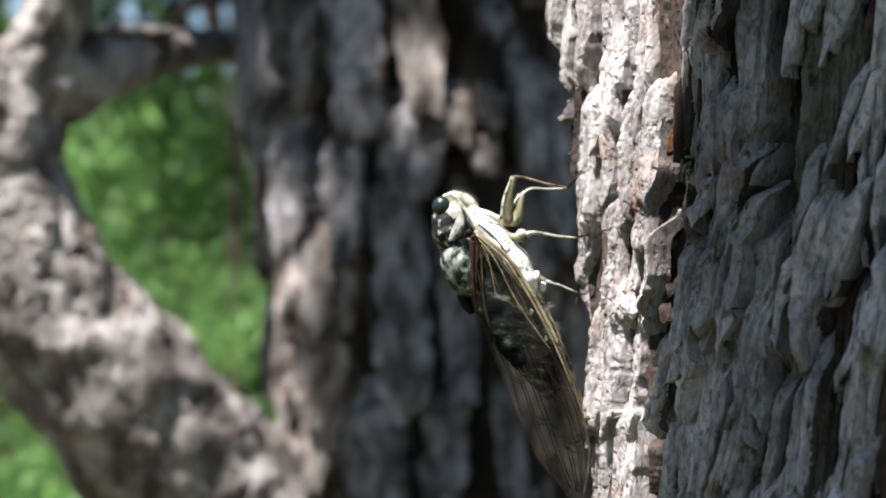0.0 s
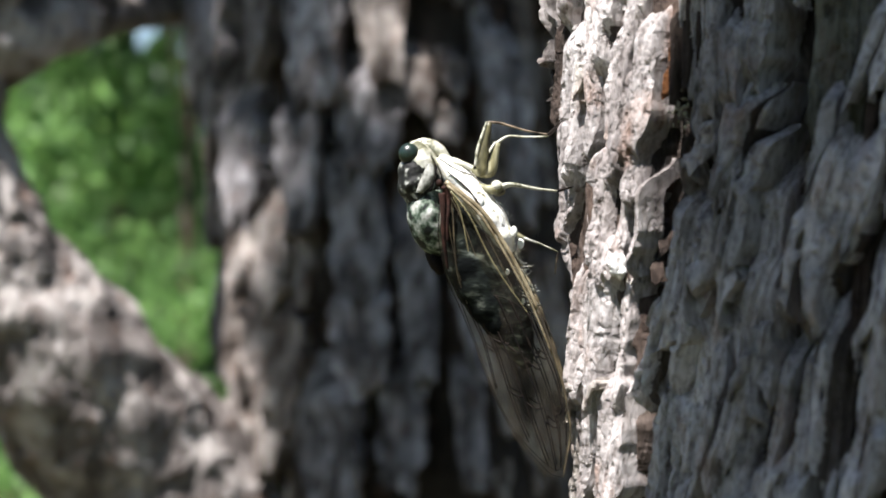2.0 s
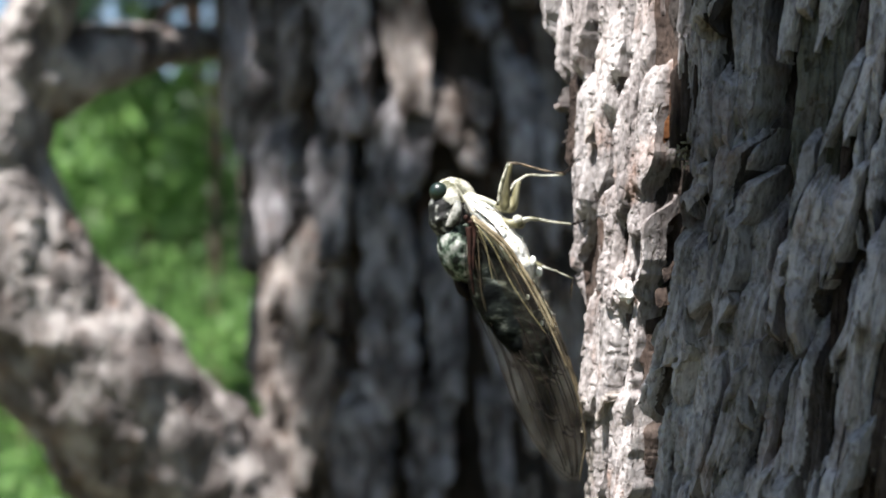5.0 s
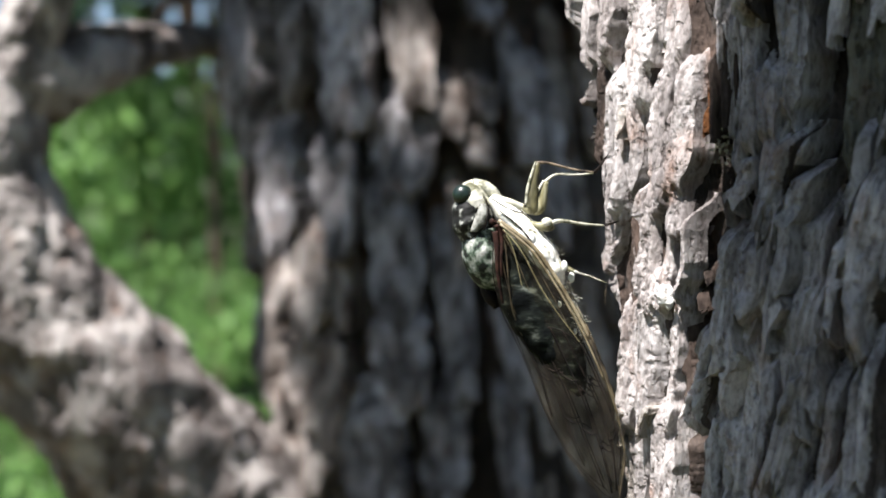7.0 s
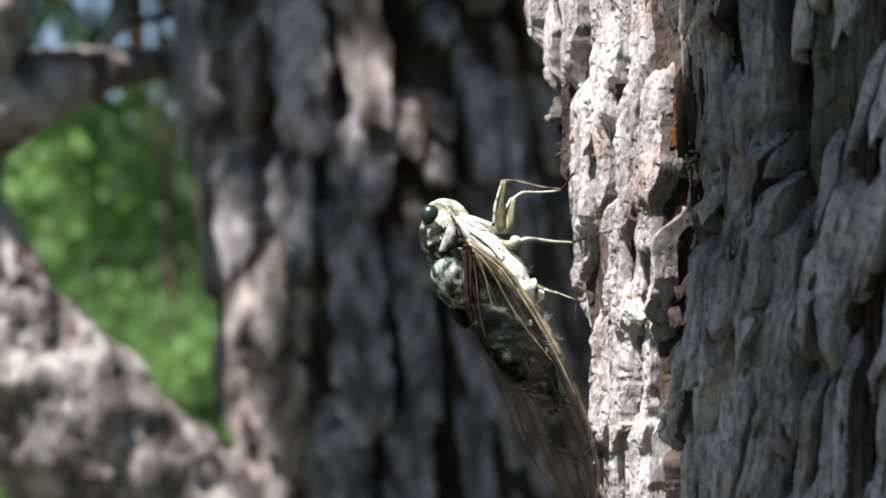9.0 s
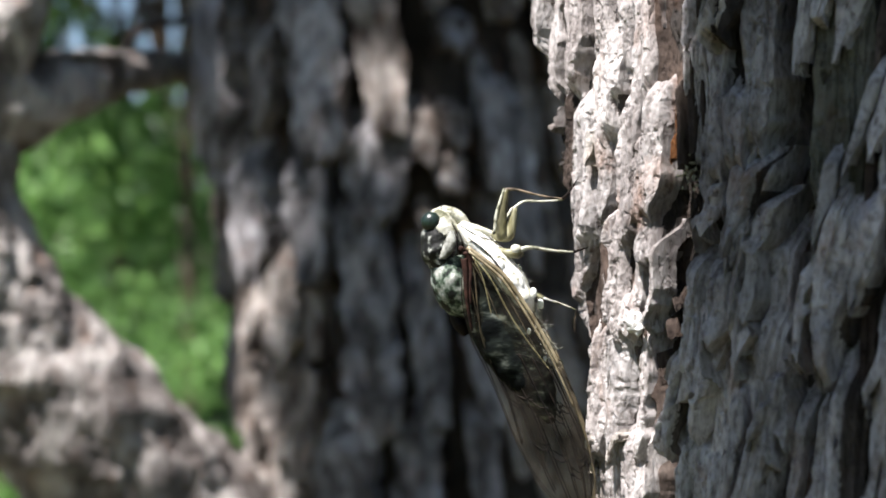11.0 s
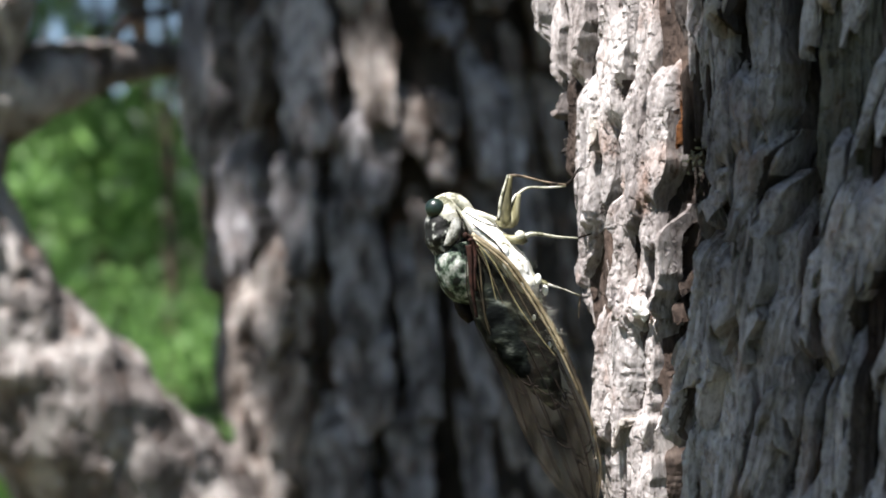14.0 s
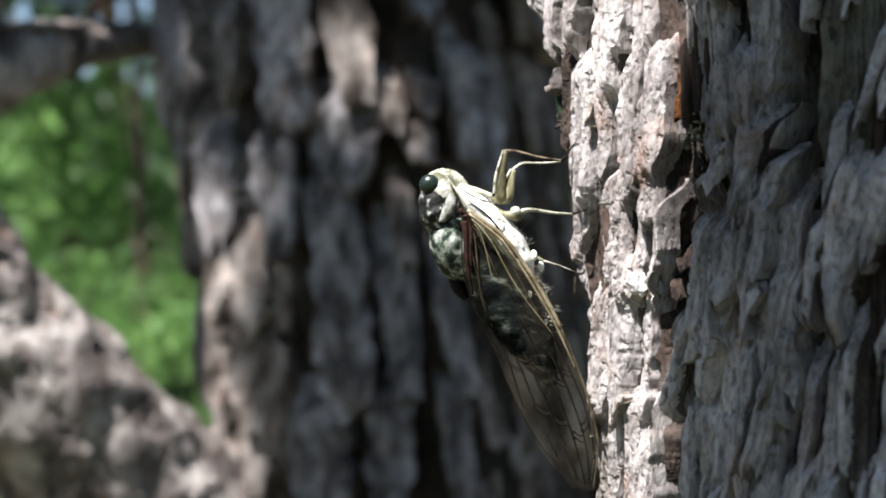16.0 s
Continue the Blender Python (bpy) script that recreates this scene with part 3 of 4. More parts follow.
def build_near_tree():
    root = tagged(new("pine_tree"), "old pine trunk with grey flaking bark, close to the lens", "tree")
    core = 0.118
    phi = np.concatenate([np.linspace(240, 530, 110)[1:-1] - 360, np.linspace(170, 240, 270)])
    z = np.concatenate([np.linspace(-0.05, 1.40, 90)[:-1], np.linspace(1.40, 1.60, 420), np.linspace(1.60, 7.5, 160)[1:]])
    PH, Z = np.meshgrid(phi, z)
    H = near_relief(PH % 360, Z)
    R = core * (1 - 0.05 * (Z - 1.5)) + 0.10 * np.exp(-np.maximum(Z, 0) / 0.18) + H
    cx, cy = axis(*NEAR[:2], Z, NEAR[2])
    a = np.radians(PH)
    trunk = part("trunk", grid_mesh("near_trunk", np.stack([cx + R * np.cos(a), cy + R * np.sin(a), Z], -1), True, M_INNER_SHADE), root)
    # unseen limb, added only to cast shade on the bark past the ridge
    limb = tube([(0.150, 0.275, 1.86), (0.059, 0.164, 1.90), (-0.070, 0.045, 1.96), (-0.249, -0.119, 2.05), (-0.6, -0.5, 2.4), (-1.0, -1.0, 3.2)],
                [0.034, 0.033, 0.032, 0.030, 0.025, 0.012], sides=24, steps=12, rough=0.08, seed=21)
    part("limb", grid_mesh("shade_limb", limb, True, M_LIMB), root, "unseen limb added overhead to shade the bark beside the ridge")
    build_flakes(trunk)
    for name, p, h, w, t, up, curl, mat, label in (("resin_fleck", 208.2, 0.3, 4.4, 3.6, 2.2, 0.6, M_RESIN, "white dried resin fleck"),
                                                  ("bark_chip", 205.6, 36.2, 4.0, 2.8, 1.8, 0.0, M_PALE, "pale broken chip"), ("bark_chip", 202.5, -21.1, 4.0, 2.4, 1.6, 0.0, M_PALE, "pale curled lip"), ("bark_chip", 197.3, -22.5, 4.6, 2.4, 1.6, 0.0, M_PALE, "pale curled lip"),
                                                  ("resin_sliver", 215.5, 33.5, 0.8, 9, -0.4, 0.4, M_AMBER, "amber brown sliver of inner bark")):
        if name == "resin_sliver":
            me = flake_mesh(p, 1.5 + h / 1000, w / 1000, t / 1000, 0.1, up / 1000, curl / 1000, 1300 + int(p), mat, 0.4, 0.0016, 0.4)
        elif name == "resin_fleck":
            me = chip_mesh(p, 1.5 + h / 1000, w / 1000, t / 1000, up / 1000, curl / 1000, 1300 + int(p), mat)
        else:
            me = scale_mesh(p, 1.5 + h / 1000, w / 1000, t / 1000 * 1.5, 0.3, up / 1000 + 0.0008, 1300 + int(p), mat, 0.6, 0.4)
        part(name, me, trunk, label)
    # loose strips along the ridge's outer edge, high up
    for n, (row, mat) in enumerate((((196.0, 198.6, 193.6, 196.2, 92.0, 55.0, -1.0), M_SKIN), ((200.6, 203.4, 196.8, 198.8, 92.0, 44.0, -0.2), M_SKIN), ((196.6, 198.0, 195.0, 197.0, 46.0, 36.0, -0.2), M_SKIN),
                                    ((200.2, 202.8, 197.4, 200.8, 51.0, 27.0, -1.6), M_BROWN), ((195.8, 197.8, 194.6, 197.2, 35.5, 31.0, 0.2), M_PALE), ((199.0, 201.0, 197.0, 198.8, 31.0, 18.0, -1.0), M_BROWN))):
        part("bark_strip", slab_mesh(*row, 2301 + 11 * n, mat, 0.016, 0.6), trunk)
    part("bark_splinter", slab_mesh(224.5, 227.6, 221.9, 224.7, 65.7, 48.3, 7.0, 1711, M_PALE, 0.011, 0.5), trunk, "pale broken splinter catching the sun")
    part("bark_slab", slab_mesh(210.6, 215.4, 204.6, 211.6, -12.0, -46.0, -1.0, 1747, M_FLAKE, 0.011), trunk)
    # recessed slab with its shade put into the colour
    part("bark_slab", slab_mesh(233.6, 238.2, 226.4, 231.6, 74.7, 13.4, -3.0, 1733, M_OLIVE_SHADE, 0.006, 0.6), trunk, "olive slab, darkened in colour to stand for deep shade")
    return root


near_tree = build_near_tree()


def back_point(phi, z, r):
    cx, cy = axis(*BACK[:2], z, BACK[2])
    a = np.radians(phi)
    return np.stack([cx + r * np.cos(a), cy + r * np.sin(a), z + 0 * phi], -1)


BACK_R = 0.118


def plate_mesh(phi0, z0, wide, tall, thick, seed, mat):
    """One bark plate: a long, nearly flat scale with a torn outline, steep sides and layered face, ending in a slanting lower tip."""
    nu, nv = 17, 33
    u, v = np.meshgrid(np.r_[-1.0, np.linspace(-1, 1, nu - 2), 1.0], np.r_[-1.0, np.linspace(-1, 1, nv - 1)])
    wall = np.ones_like(u)
    wall[:, 0] = wall[:, -1] = 0
    tip = vnoise(np.array([seed * 1.7]), np.array([0.5]), 5)[0]
    body = 1 - 0.10 * smooth(0.3, 1.0, v) - (0.30 + 0.20 * abs(tip)) * smooth(-0.35, -1.0, v)
    side = np.sign(u)
    edge = 0.12 * vnoise(v * 1.4 + seed, side * 3.0, seed) + 0.16 * vnoise(v * 4.5, side * 5.0, seed + 1) + 0.10 * vnoise(v * 11, side * 7.0, seed + 2)
    s = u * wide / 2 * body * (1 + edge * np.abs(u)) + 0.06 * wide * vnoise(v * 1.2 + seed, 0 * v, seed + 3) + 0.30 * tip * wide * smooth(0.0, -1.0, v)
    lip = (0.30 * vnoise(u * 1.5 + seed, 0 * u, seed + 4) + 0.14 * vnoise(u * 4.0, 0 * u, seed + 6) + 0.5 * tip * u) * wide * smooth(0.1, -1.0, v)
    z = z0 + v * tall / 2 + lip
    t = fbm(s * 120 + seed, z * 22, 3, seed + 7) * 3.0
    ledge = 0.0012 * (np.floor(t) + smooth(0, 0.15, t - np.floor(t)))
    face = thick + ledge + 0.0010 * fbm(s * 160 + seed, z * 40, 3, seed + 8) + 0.0016 * tip * u - 0.013 * smooth(0.30, 1.0, v) + 0.005 * smooth(0.2, -1.0, v)
    lift = np.where(wall > 0, face, face - 0.016)
    lift[0] = lift[1] - 0.012
    return grid_mesh("bark_plate", back_point(phi0 + np.degrees(s / BACK_R), z, BACK_R + lift), False, mat, True)


# angle, height over 1.5 m, width, height and lift in mm of the plates that stand out: grey ones, then warmer brown
# ones, whose tone partly stands for dappled sun
GREY_PLATES = [(209, 119, 44, 96, 7), (222.6, 41, 32, 59, 7), (248, 116, 36, 90, 8), (243.1, 38, 26, 60, 9), (260.9, 60, 34, 49, 6), (256, 2, 29, 70, 7), (254.6, -48, 29, 48, 8), (244, -102, 34, 64, 8),
               (284.2, 133, 18, 19, 6), (268.9, -28, 20, 80, 2), (262.4, -91, 25, 51, 3), (291.8, 84, 16, 63, 1), (281.1, -31, 17, 63, 1), (278.6, -89, 17, 57, 1), (298.5, 60, 21, 86, 0)]
BROWN_PLATES = [(230.9, 114, 20, 49, 1), (229, -6, 41, 44, 8), (230.8, -56, 44, 50, 7), (223.9, -99, 23, 43, 3), (265.2, 121, 25, 76, 8), (273, 78, 16, 34, 5), (280.9, 84, 13, 21, 6), (279, 60, 17, 21, 3),
                (207, -20, 18, 90, 3), (203, 30, 16, 70, 4), (209, -100, 22, 80, 4), (240, -12, 9, 40, 0), (290, 20, 18, 50, 1), (272, 20, 13, 40, 1)]


def build_back_tree():
    root = tagged(new("pine_tree"), "second pine trunk with long plated bark and a forked side limb", "tree")
    phi = np.linspace(0, 360, 241)[:-1]
    z = np.concatenate([np.linspace(-0.05, 1.25, 60)[:-1], np.linspace(1.25, 1.75, 200), np.linspace(1.75, 8, 150)[1:]])
    PH, Z = np.meshgrid(phi, z)
    s = np.radians(PH) * BACK_R
    t = fbm(s * 40, Z * 12, 3, 61) * 3.0
    H = 0.0015 * (np.floor(t) + smooth(0, 0.3, t - np.floor(t))) + 0.0012 * fbm(s * 200, Z * 60, 3, 62)
    R = BACK_R * (1 - 0.05 * (Z - 1.5)) - 0.011 + H * (1 + 4.0 * smooth(0.18, 0.3, np.abs(Z - 1.5))) + 0.10 * np.exp(-np.maximum(Z, 0) / 0.2)
    # near-black core: shade between the plates is partly in its colour
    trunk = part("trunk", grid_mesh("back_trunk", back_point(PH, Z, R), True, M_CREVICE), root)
    taken = []
    for k, (p, h, w, t, up) in enumerate(GREY_PLATES + BROWN_PLATES):
        taken.append((p, h, w, t))
        mat = M_PLATE if k < len(GREY_PLATES) else M_WARM
        part("bark_plate", plate_mesh(p, 1.5 + (h + 0.10 * t) / 1000, 0.90 * w / 1000, 1.24 * t / 1000, up / 1000, 100 + k, mat), trunk)
    k = 0
    for col in range(18):
        p = 184 + col * 9.5
        h = -210 + 40 * ((col * 7) % 5) / 5
        while h < 260:
            t = 60 + 45 * rng.random()
            w = 12 + 6 * rng.random()
            if not any(abs(p - q[0]) * 2 < (w + q[2]) * 0.30 and abs(h - q[1]) < (t + q[3]) * 0.42 for q in taken):
                part("bark_plate", plate_mesh(p + rng.uniform(-2, 2), 1.5 + h / 1000, w / 1000, t / 1000, -0.010 if -130 < h < 150 else 0.004, 300 + k, M_WARM), trunk)
            k += 1
            h += t * 0.92
    limb = tube([(-0.03, 0.83, 1.22), (-0.0769, 0.8000, 1.3167), (-0.1083, 0.7500, 1.3500), (-0.1372, 0.7200, 1.3835), (-0.1685, 0.6900, 1.4338), (-0.1959, 0.6750, 1.4692), (-0.2121, 0.6650, 1.5039), (-0.2223, 0.6600, 1.5433), (-0.2224, 0.6550, 1.5792), (-0.2377, 0.6500, 1.5957), (-0.2783, 0.6400, 1.6114), (-0.3500, 0.6000, 1.6791)],
                [0.075, 0.0763, 0.0591, 0.0495, 0.0438, 0.0408, 0.0375, 0.0317, 0.0271, 0.0189, 0.0159, 0.0112], sides=150, steps=44, rough=0.06, seed=3, scales=0.0010)
    part("limb", grid_mesh("limb", limb, True, M_LIMB), root, "thick side limb with scaly sunlit bark")
    branch = tube([(-0.2155, 0.6550, 1.5863), (-0.1956, 0.6700, 1.5944), (-0.1816, 0.6900, 1.6027), (-0.1689, 0.7200, 1.6128), (-0.1545, 0.7500, 1.6215), (-0.1394, 0.8400, 1.6363), (-0.1155, 0.9800, 1.6597), (-0.0511, 1.2500, 1.7211)],
                  [0.0231, 0.0233, 0.0183, 0.0137, 0.0109, 0.0091, 0.0089, 0.0073], sides=60, steps=30, rough=0.10, seed=8, scales=0.0008)
    part("branch", grid_mesh("branch", branch, True, M_LIMB), root, "grey-brown side branch, sunlit on its upper side")
    stem = tube([(-0.2128, 0.6550, 1.5849), (-0.2000, 0.6550, 1.6117), (-0.1916, 0.6550, 1.6332), (-0.1865, 0.6550, 1.6657), (-0.1860, 0.6600, 1.7515), (-0.1923, 0.6800, 1.9785)],
                [0.0179, 0.0163, 0.0147, 0.0130, 0.0120, 0.0101], sides=60, steps=24, rough=0.08, seed=12, scales=0.0009)
    part("limb", grid_mesh("upright_limb", stem, True, M_LIMB), root, "upright fork of the side limb")
    # pale loose scales, added on the branch's upper side to imitate its sunlit top
    for k in range(22):
        f = k / 26
        x, y, z = (np.interp(f * 3, (0, 1, 2, 3), c) for c in ((-0.1956, -0.1816, -0.1689, -0.1545), (0.6700, 0.6900, 0.7200, 0.7500), (1.5944, 1.6027, 1.6128, 1.6215)))
        r = np.interp(f * 3, (0, 1, 2, 3), (0.0233, 0.0183, 0.0137, 0.0109))
        a = rng.uniform(0.1, 0.9)
        c = np.array([x, y + r * math.sin(a - 0.4), z + r * math.cos(a - 0.4)])
        th, ph = np.meshgrid(np.linspace(0, 2 * np.pi, 14, endpoint=False), np.linspace(0, np.pi, 8))
        k1 = 1 + 0.4 * fbm(np.cos(th) * 1.5 + k, np.sin(th) * 1.5, 2, k)
        Q = np.stack([0.014 * np.sin(ph) * np.cos(th) * k1, 0.008 * np.sin(ph) * np.sin(th) * k1, 0.0022 * np.cos(ph) * k1], -1)
        part("bark_scale", grid_mesh("lit_top_scale", Q + c, True, M_LIMB), root)
    twig = tube([(-0.1580, 0.7450, 1.6233), (-0.1555, 0.7450, 1.6362), (-0.1493, 0.7500, 1.6456), (-0.1388, 0.7600, 1.6502), (-0.1267, 0.8000, 1.6594)], [0.0031, 0.0029, 0.0028, 0.0025, 0.0020], sides=8, steps=10)
    part("twig", grid_mesh("twig", twig, True, M_CREVICE), root)
    return root


back_tree = build_back_tree()


# ---- the cicada ----
def flecked(name, stops, scale, rough=0.45, spec=0.5, fine=4.0, bumpy=0.0002, stretch=(1, 1, 1)):
    m, t, b = material(name, rough, spec)
    v = coords(t, stretch)
    col = ramp(t, noise_fac(t, v, scale, 3.0, 0.5), stops)
    fac = noise_fac(t, v, scale * fine, 4.0)
    col = mixed(t, 0.5, col, ramp(t, fac, [(0.3, (0.55, 0.55, 0.5)), (0.65, (1, 1, 1))]), "MULTIPLY")
    t.links.new(col, b.inputs["Base Color"])
    bump(t, b, fac, 0.5, bumpy)
    return m


M_EYE = flecked("cicada_eye", [(0.3, (0.006, 0.010, 0.008)), (0.7, (0.014, 0.030, 0.022))], 900, 0.32, 0.5, bumpy=0.00002)
M_HEAD = flecked("cicada_face", [(0.36, (0.12, 0.12, 0.07)), (0.46, (0.47, 0.46, 0.36)), (0.7, (0.72, 0.70, 0.62))], 420)
M_COLLAR = flecked("cicada_collar", [(0.50, (0.007, 0.007, 0.006)), (0.58, (0.06, 0.065, 0.055)), (0.66, (0.34, 0.34, 0.31))], 620, 0.65, 0.25)
M_BACK = flecked("cicada_back", [(0.41, (0.010, 0.012, 0.010)), (0.48, (0.06, 0.09, 0.06)), (0.56, (0.22, 0.25, 0.21)), (0.68, (0.50, 0.50, 0.46))], 520, 0.65, 0.25)
M_BELLY = flecked("cicada_belly", [(0.30, (0.20, 0.19, 0.12)), (0.38, (0.74, 0.72, 0.60)), (0.56, (0.90, 0.89, 0.84))], 480, 0.6, 0.3)
M_ABDOMEN = flecked("cicada_abdomen", [(0.45, (0.004, 0.005, 0.005)), (0.58, (0.016, 0.02, 0.017)), (0.70, (0.12, 0.13, 0.11))], 240, 0.8, 0.05, stretch=(1, 1, 2.2))
M_LEG = flecked("cicada_leg", [(0.38, (0.05, 0.045, 0.025)), (0.5, (0.16, 0.145, 0.07)), (0.7, (0.36, 0.34, 0.22))], 350, 0.4, 0.4, stretch=(1, 1, 0.3))
M_SHIN = flecked("cicada_shin", [(0.40, (0.03, 0.02, 0.015)), (0.62, (0.26, 0.20, 0.14))], 400, 0.4)
M_DARK = flecked("cicada_dark", [(0.35, (0.005, 0.004, 0.004)), (0.65, (0.018, 0.013, 0.010))], 500, 0.8, 0.1)
M_COSTA = flecked("wing_edge_vein", [(0.35, (0.12, 0.09, 0.05)), (0.65, (0.34, 0.28, 0.18))], 300, 0.4)
M_VEIN = flecked("wing_vein", [(0.35, (0.03, 0.024, 0.018)), (0.65, (0.11, 0.085, 0.05))], 350, 0.35)
M_GOLD = flecked("wing_base_vein", [(0.35, (0.13, 0.105, 0.05)), (0.65, (0.32, 0.28, 0.15))], 350, 0.3)
M_RED = flecked("wing_hinge", [(0.35, (0.010, 0.005, 0.004)), (0.65, (0.050, 0.022, 0.016))], 500, 0.75, 0.15)
M_LOBE = flecked("cicada_lobe", [(0.42, (0.10, 0.10, 0.08)), (0.6, (0.40, 0.40, 0.36))], 500)
M_POWDER = flecked("white_powder", [(0.3, (0.75, 0.76, 0.70)), (0.7, (0.9, 0.9, 0.86))], 500, 0.8, 0.2)


def wing_material():
    """Clear membrane: mostly see-through, faintly amber, with a satin gloss."""
    m, t, b = material("wing_membrane", 0.18, 0.5)
    ripple = noise_fac(t, coords(t), 350.0, 3.0)
    b.inputs["Base Color"].default_value = (0.15, 0.13, 0.105, 1)
    bump(t, b, ripple, 0.5, 0.0006)
    clear = node(t, "ShaderNodeBsdfTransparent", Color=(0.93, 0.92, 0.86, 1))
    mx = t.nodes.new("ShaderNodeMixShader")
    t.links.new(ramp(t, noise_fac(t, coords(t, (1, 1, 0.5)), 230.0, 3.0, 0.6), [(0.38, (0.01, 0.01, 0.01)), (0.68, (0.13, 0.13, 0.13))]), mx.inputs[0])
    t.links.new(clear.outputs[0], mx.inputs[1])
    t.links.new(b.outputs[0], mx.inputs[2])
    t.links.new(mx.outputs[0], t.nodes["Material Output"].inputs["Surface"])
    return m


M_WING = wing_material()


def cu(u, v, y=0.0):
    """A place on the insect: u and v in tenths of a millimetre over its side plane, y in millimetres away from the viewer's side."""
    return ((u - 880) * 0.0001075, y * 0.001, (430 - v) * 0.0001054)


def loft(name, stations, mat, sides=36, steps=7, ripple=0.0, waves=0, seed=0, keel=0.0):
    """A rounded body through stations of (u, v, half depth in u-v, half width in mm)."""
    st = np.array(stations, float)
    k = np.linspace(0, len(st) - 1, (len(st) - 1) * steps + 1)
    f = np.stack([np.interp(k, np.arange(len(st)), st[:, c]) for c in range(4)], 1)
    for _ in range(3):
        f[1:-1] = (f[:-2] + 2 * f[1:-1] + f[2:]) / 4
    C = np.array([cu(a, b) for a, b in f[:, :2]])
    D = np.gradient(C, axis=0)
    D /= np.linalg.norm(D, axis=1, keepdims=True)
    N = np.stack([D[:, 2], 0 * D[:, 0], -D[:, 0]], 1)
    a = np.linspace(0, 2 * np.pi, sides, endpoint=False)
    hd, hw = f[:, 2] * 0.000106, f[:, 3] * 0.001
    ring = 1 + ripple * np.sin(np.linspace(0, 1, len(f)) * waves * 2 * np.pi)[:, None] + 0.02 * vnoise(np.arange(len(f))[:, None] * 0.5, a[None] * 3, seed)
    P = C[:, None] + N[:, None] * (np.cos(a)[None, :, None] * (hd[:, None] * ring)[..., None]) + np.array([0, 1, 0]) * (np.sin(a)[None, :, None] * (hw[:, None] * ring)[..., None])
    P = np.concatenate([np.repeat(C[:1, None], sides, 1), P, np.repeat(C[-1:, None], sides, 1)])
    return grid_mesh(name, P, True, mat)


def ball(name, u, v, y, r, mat, squash=(1, 1, 1)):
    th, ph = np.meshgrid(np.linspace(0, 2 * np.pi, 28, endpoint=False), np.linspace(0, np.pi, 18))
    c = np.array(cu(u, v, y))
    P = np.stack([np.sin(ph) * np.cos(th) * squash[0], np.sin(ph) * np.sin(th) * squash[1], np.cos(ph) * squash[2]], -1) * r * 0.001 + c
    return grid_mesh(name, P, True, mat)


def along(points, k):
    p = np.array(points, float)
    x = np.linspace(0, len(p) - 1, k)
    f = np.stack([np.interp(x, np.arange(len(p)), p[:, c]) for c in range(p.shape[1])], 1)
    for _ in range(4):
        f[1:-1] = (f[:-2] + 2 * f[1:-1] + f[2:]) / 4
    return f


def loft_side(name, stations, y, thick, mat):
    """A low rounded lobe on the body's flank through stations of (u, v, half width)."""
    st = along(stations, 14)
    a = np.linspace(0, 2 * np.pi, 20, endpoint=False)
    P = np.zeros((16, 20, 3))
    for k, (u, v, h) in enumerate(st):
        for n, t in enumerate(a):
            P[k + 1, n] = cu(u + math.cos(t) * h, v, y + math.sin(t) * thick * h / 10)
    P[0], P[-1] = P[1].mean(0), P[-2].mean(0)
    return grid_mesh(name, P, True, mat)


def leg(root, name, segments, label=""):
    """A jointed leg: each segment a tapered tube of its own under the first one."""
    first = None
    for kind, pts, radii, mat in segments:
        me = tube_mesh(kind, [cu(*p) for p in pts], [r * 0.001 for r in radii], mat, sides=12, steps=8, rough=0.05)
        if first is None:
            first = part(name, me, root, label)
        else:
            part(kind, me, first)
    return first


COSTAL = [(884, 390), (947, 437), (993, 508), (1033, 585), (1063, 660), (1086, 730), (1101, 806), (1092, 884)]
INNER = [(876, 416), (872, 480), (884, 548), (908, 602), (932, 660), (960, 740), (1000, 822), (1056, 892)]


def wing_place(side):
    """Places of a folded forewing by (across, along), 0 to 1: across from the inner margin to the costal one."""
    co, inn = along(COSTAL, 60), along(INNER, 60)

    def at(a, l):
        k = np.clip(np.asarray(l, float), 0, 1) * 59
        idx = np.arange(60)
        c = np.stack([np.interp(k, idx, co[:, n]) for n in (0, 1)], -1)
        i = np.stack([np.interp(k, idx, inn[:, n]) for n in (0, 1)], -1)
        a = np.asarray(a, float)
        uv = i + (c - i) * a[..., None]
        l = np.asarray(l, float)
        low = 6.6 + (1.4 - 6.6) * smooth(0.08, 0.55, l)
        y = low + (7.1 * (1 - 0.42 * l) - low) * np.sin(np.clip(a, 0, 1) * 1.5) + 0.35 * np.sin(a * 9 + l * 5)
        return np.stack([(uv[..., 0] - 880) * 0.0001075, side * y * 0.001, (430 - uv[..., 1]) * 0.0001054], -1)

    return at


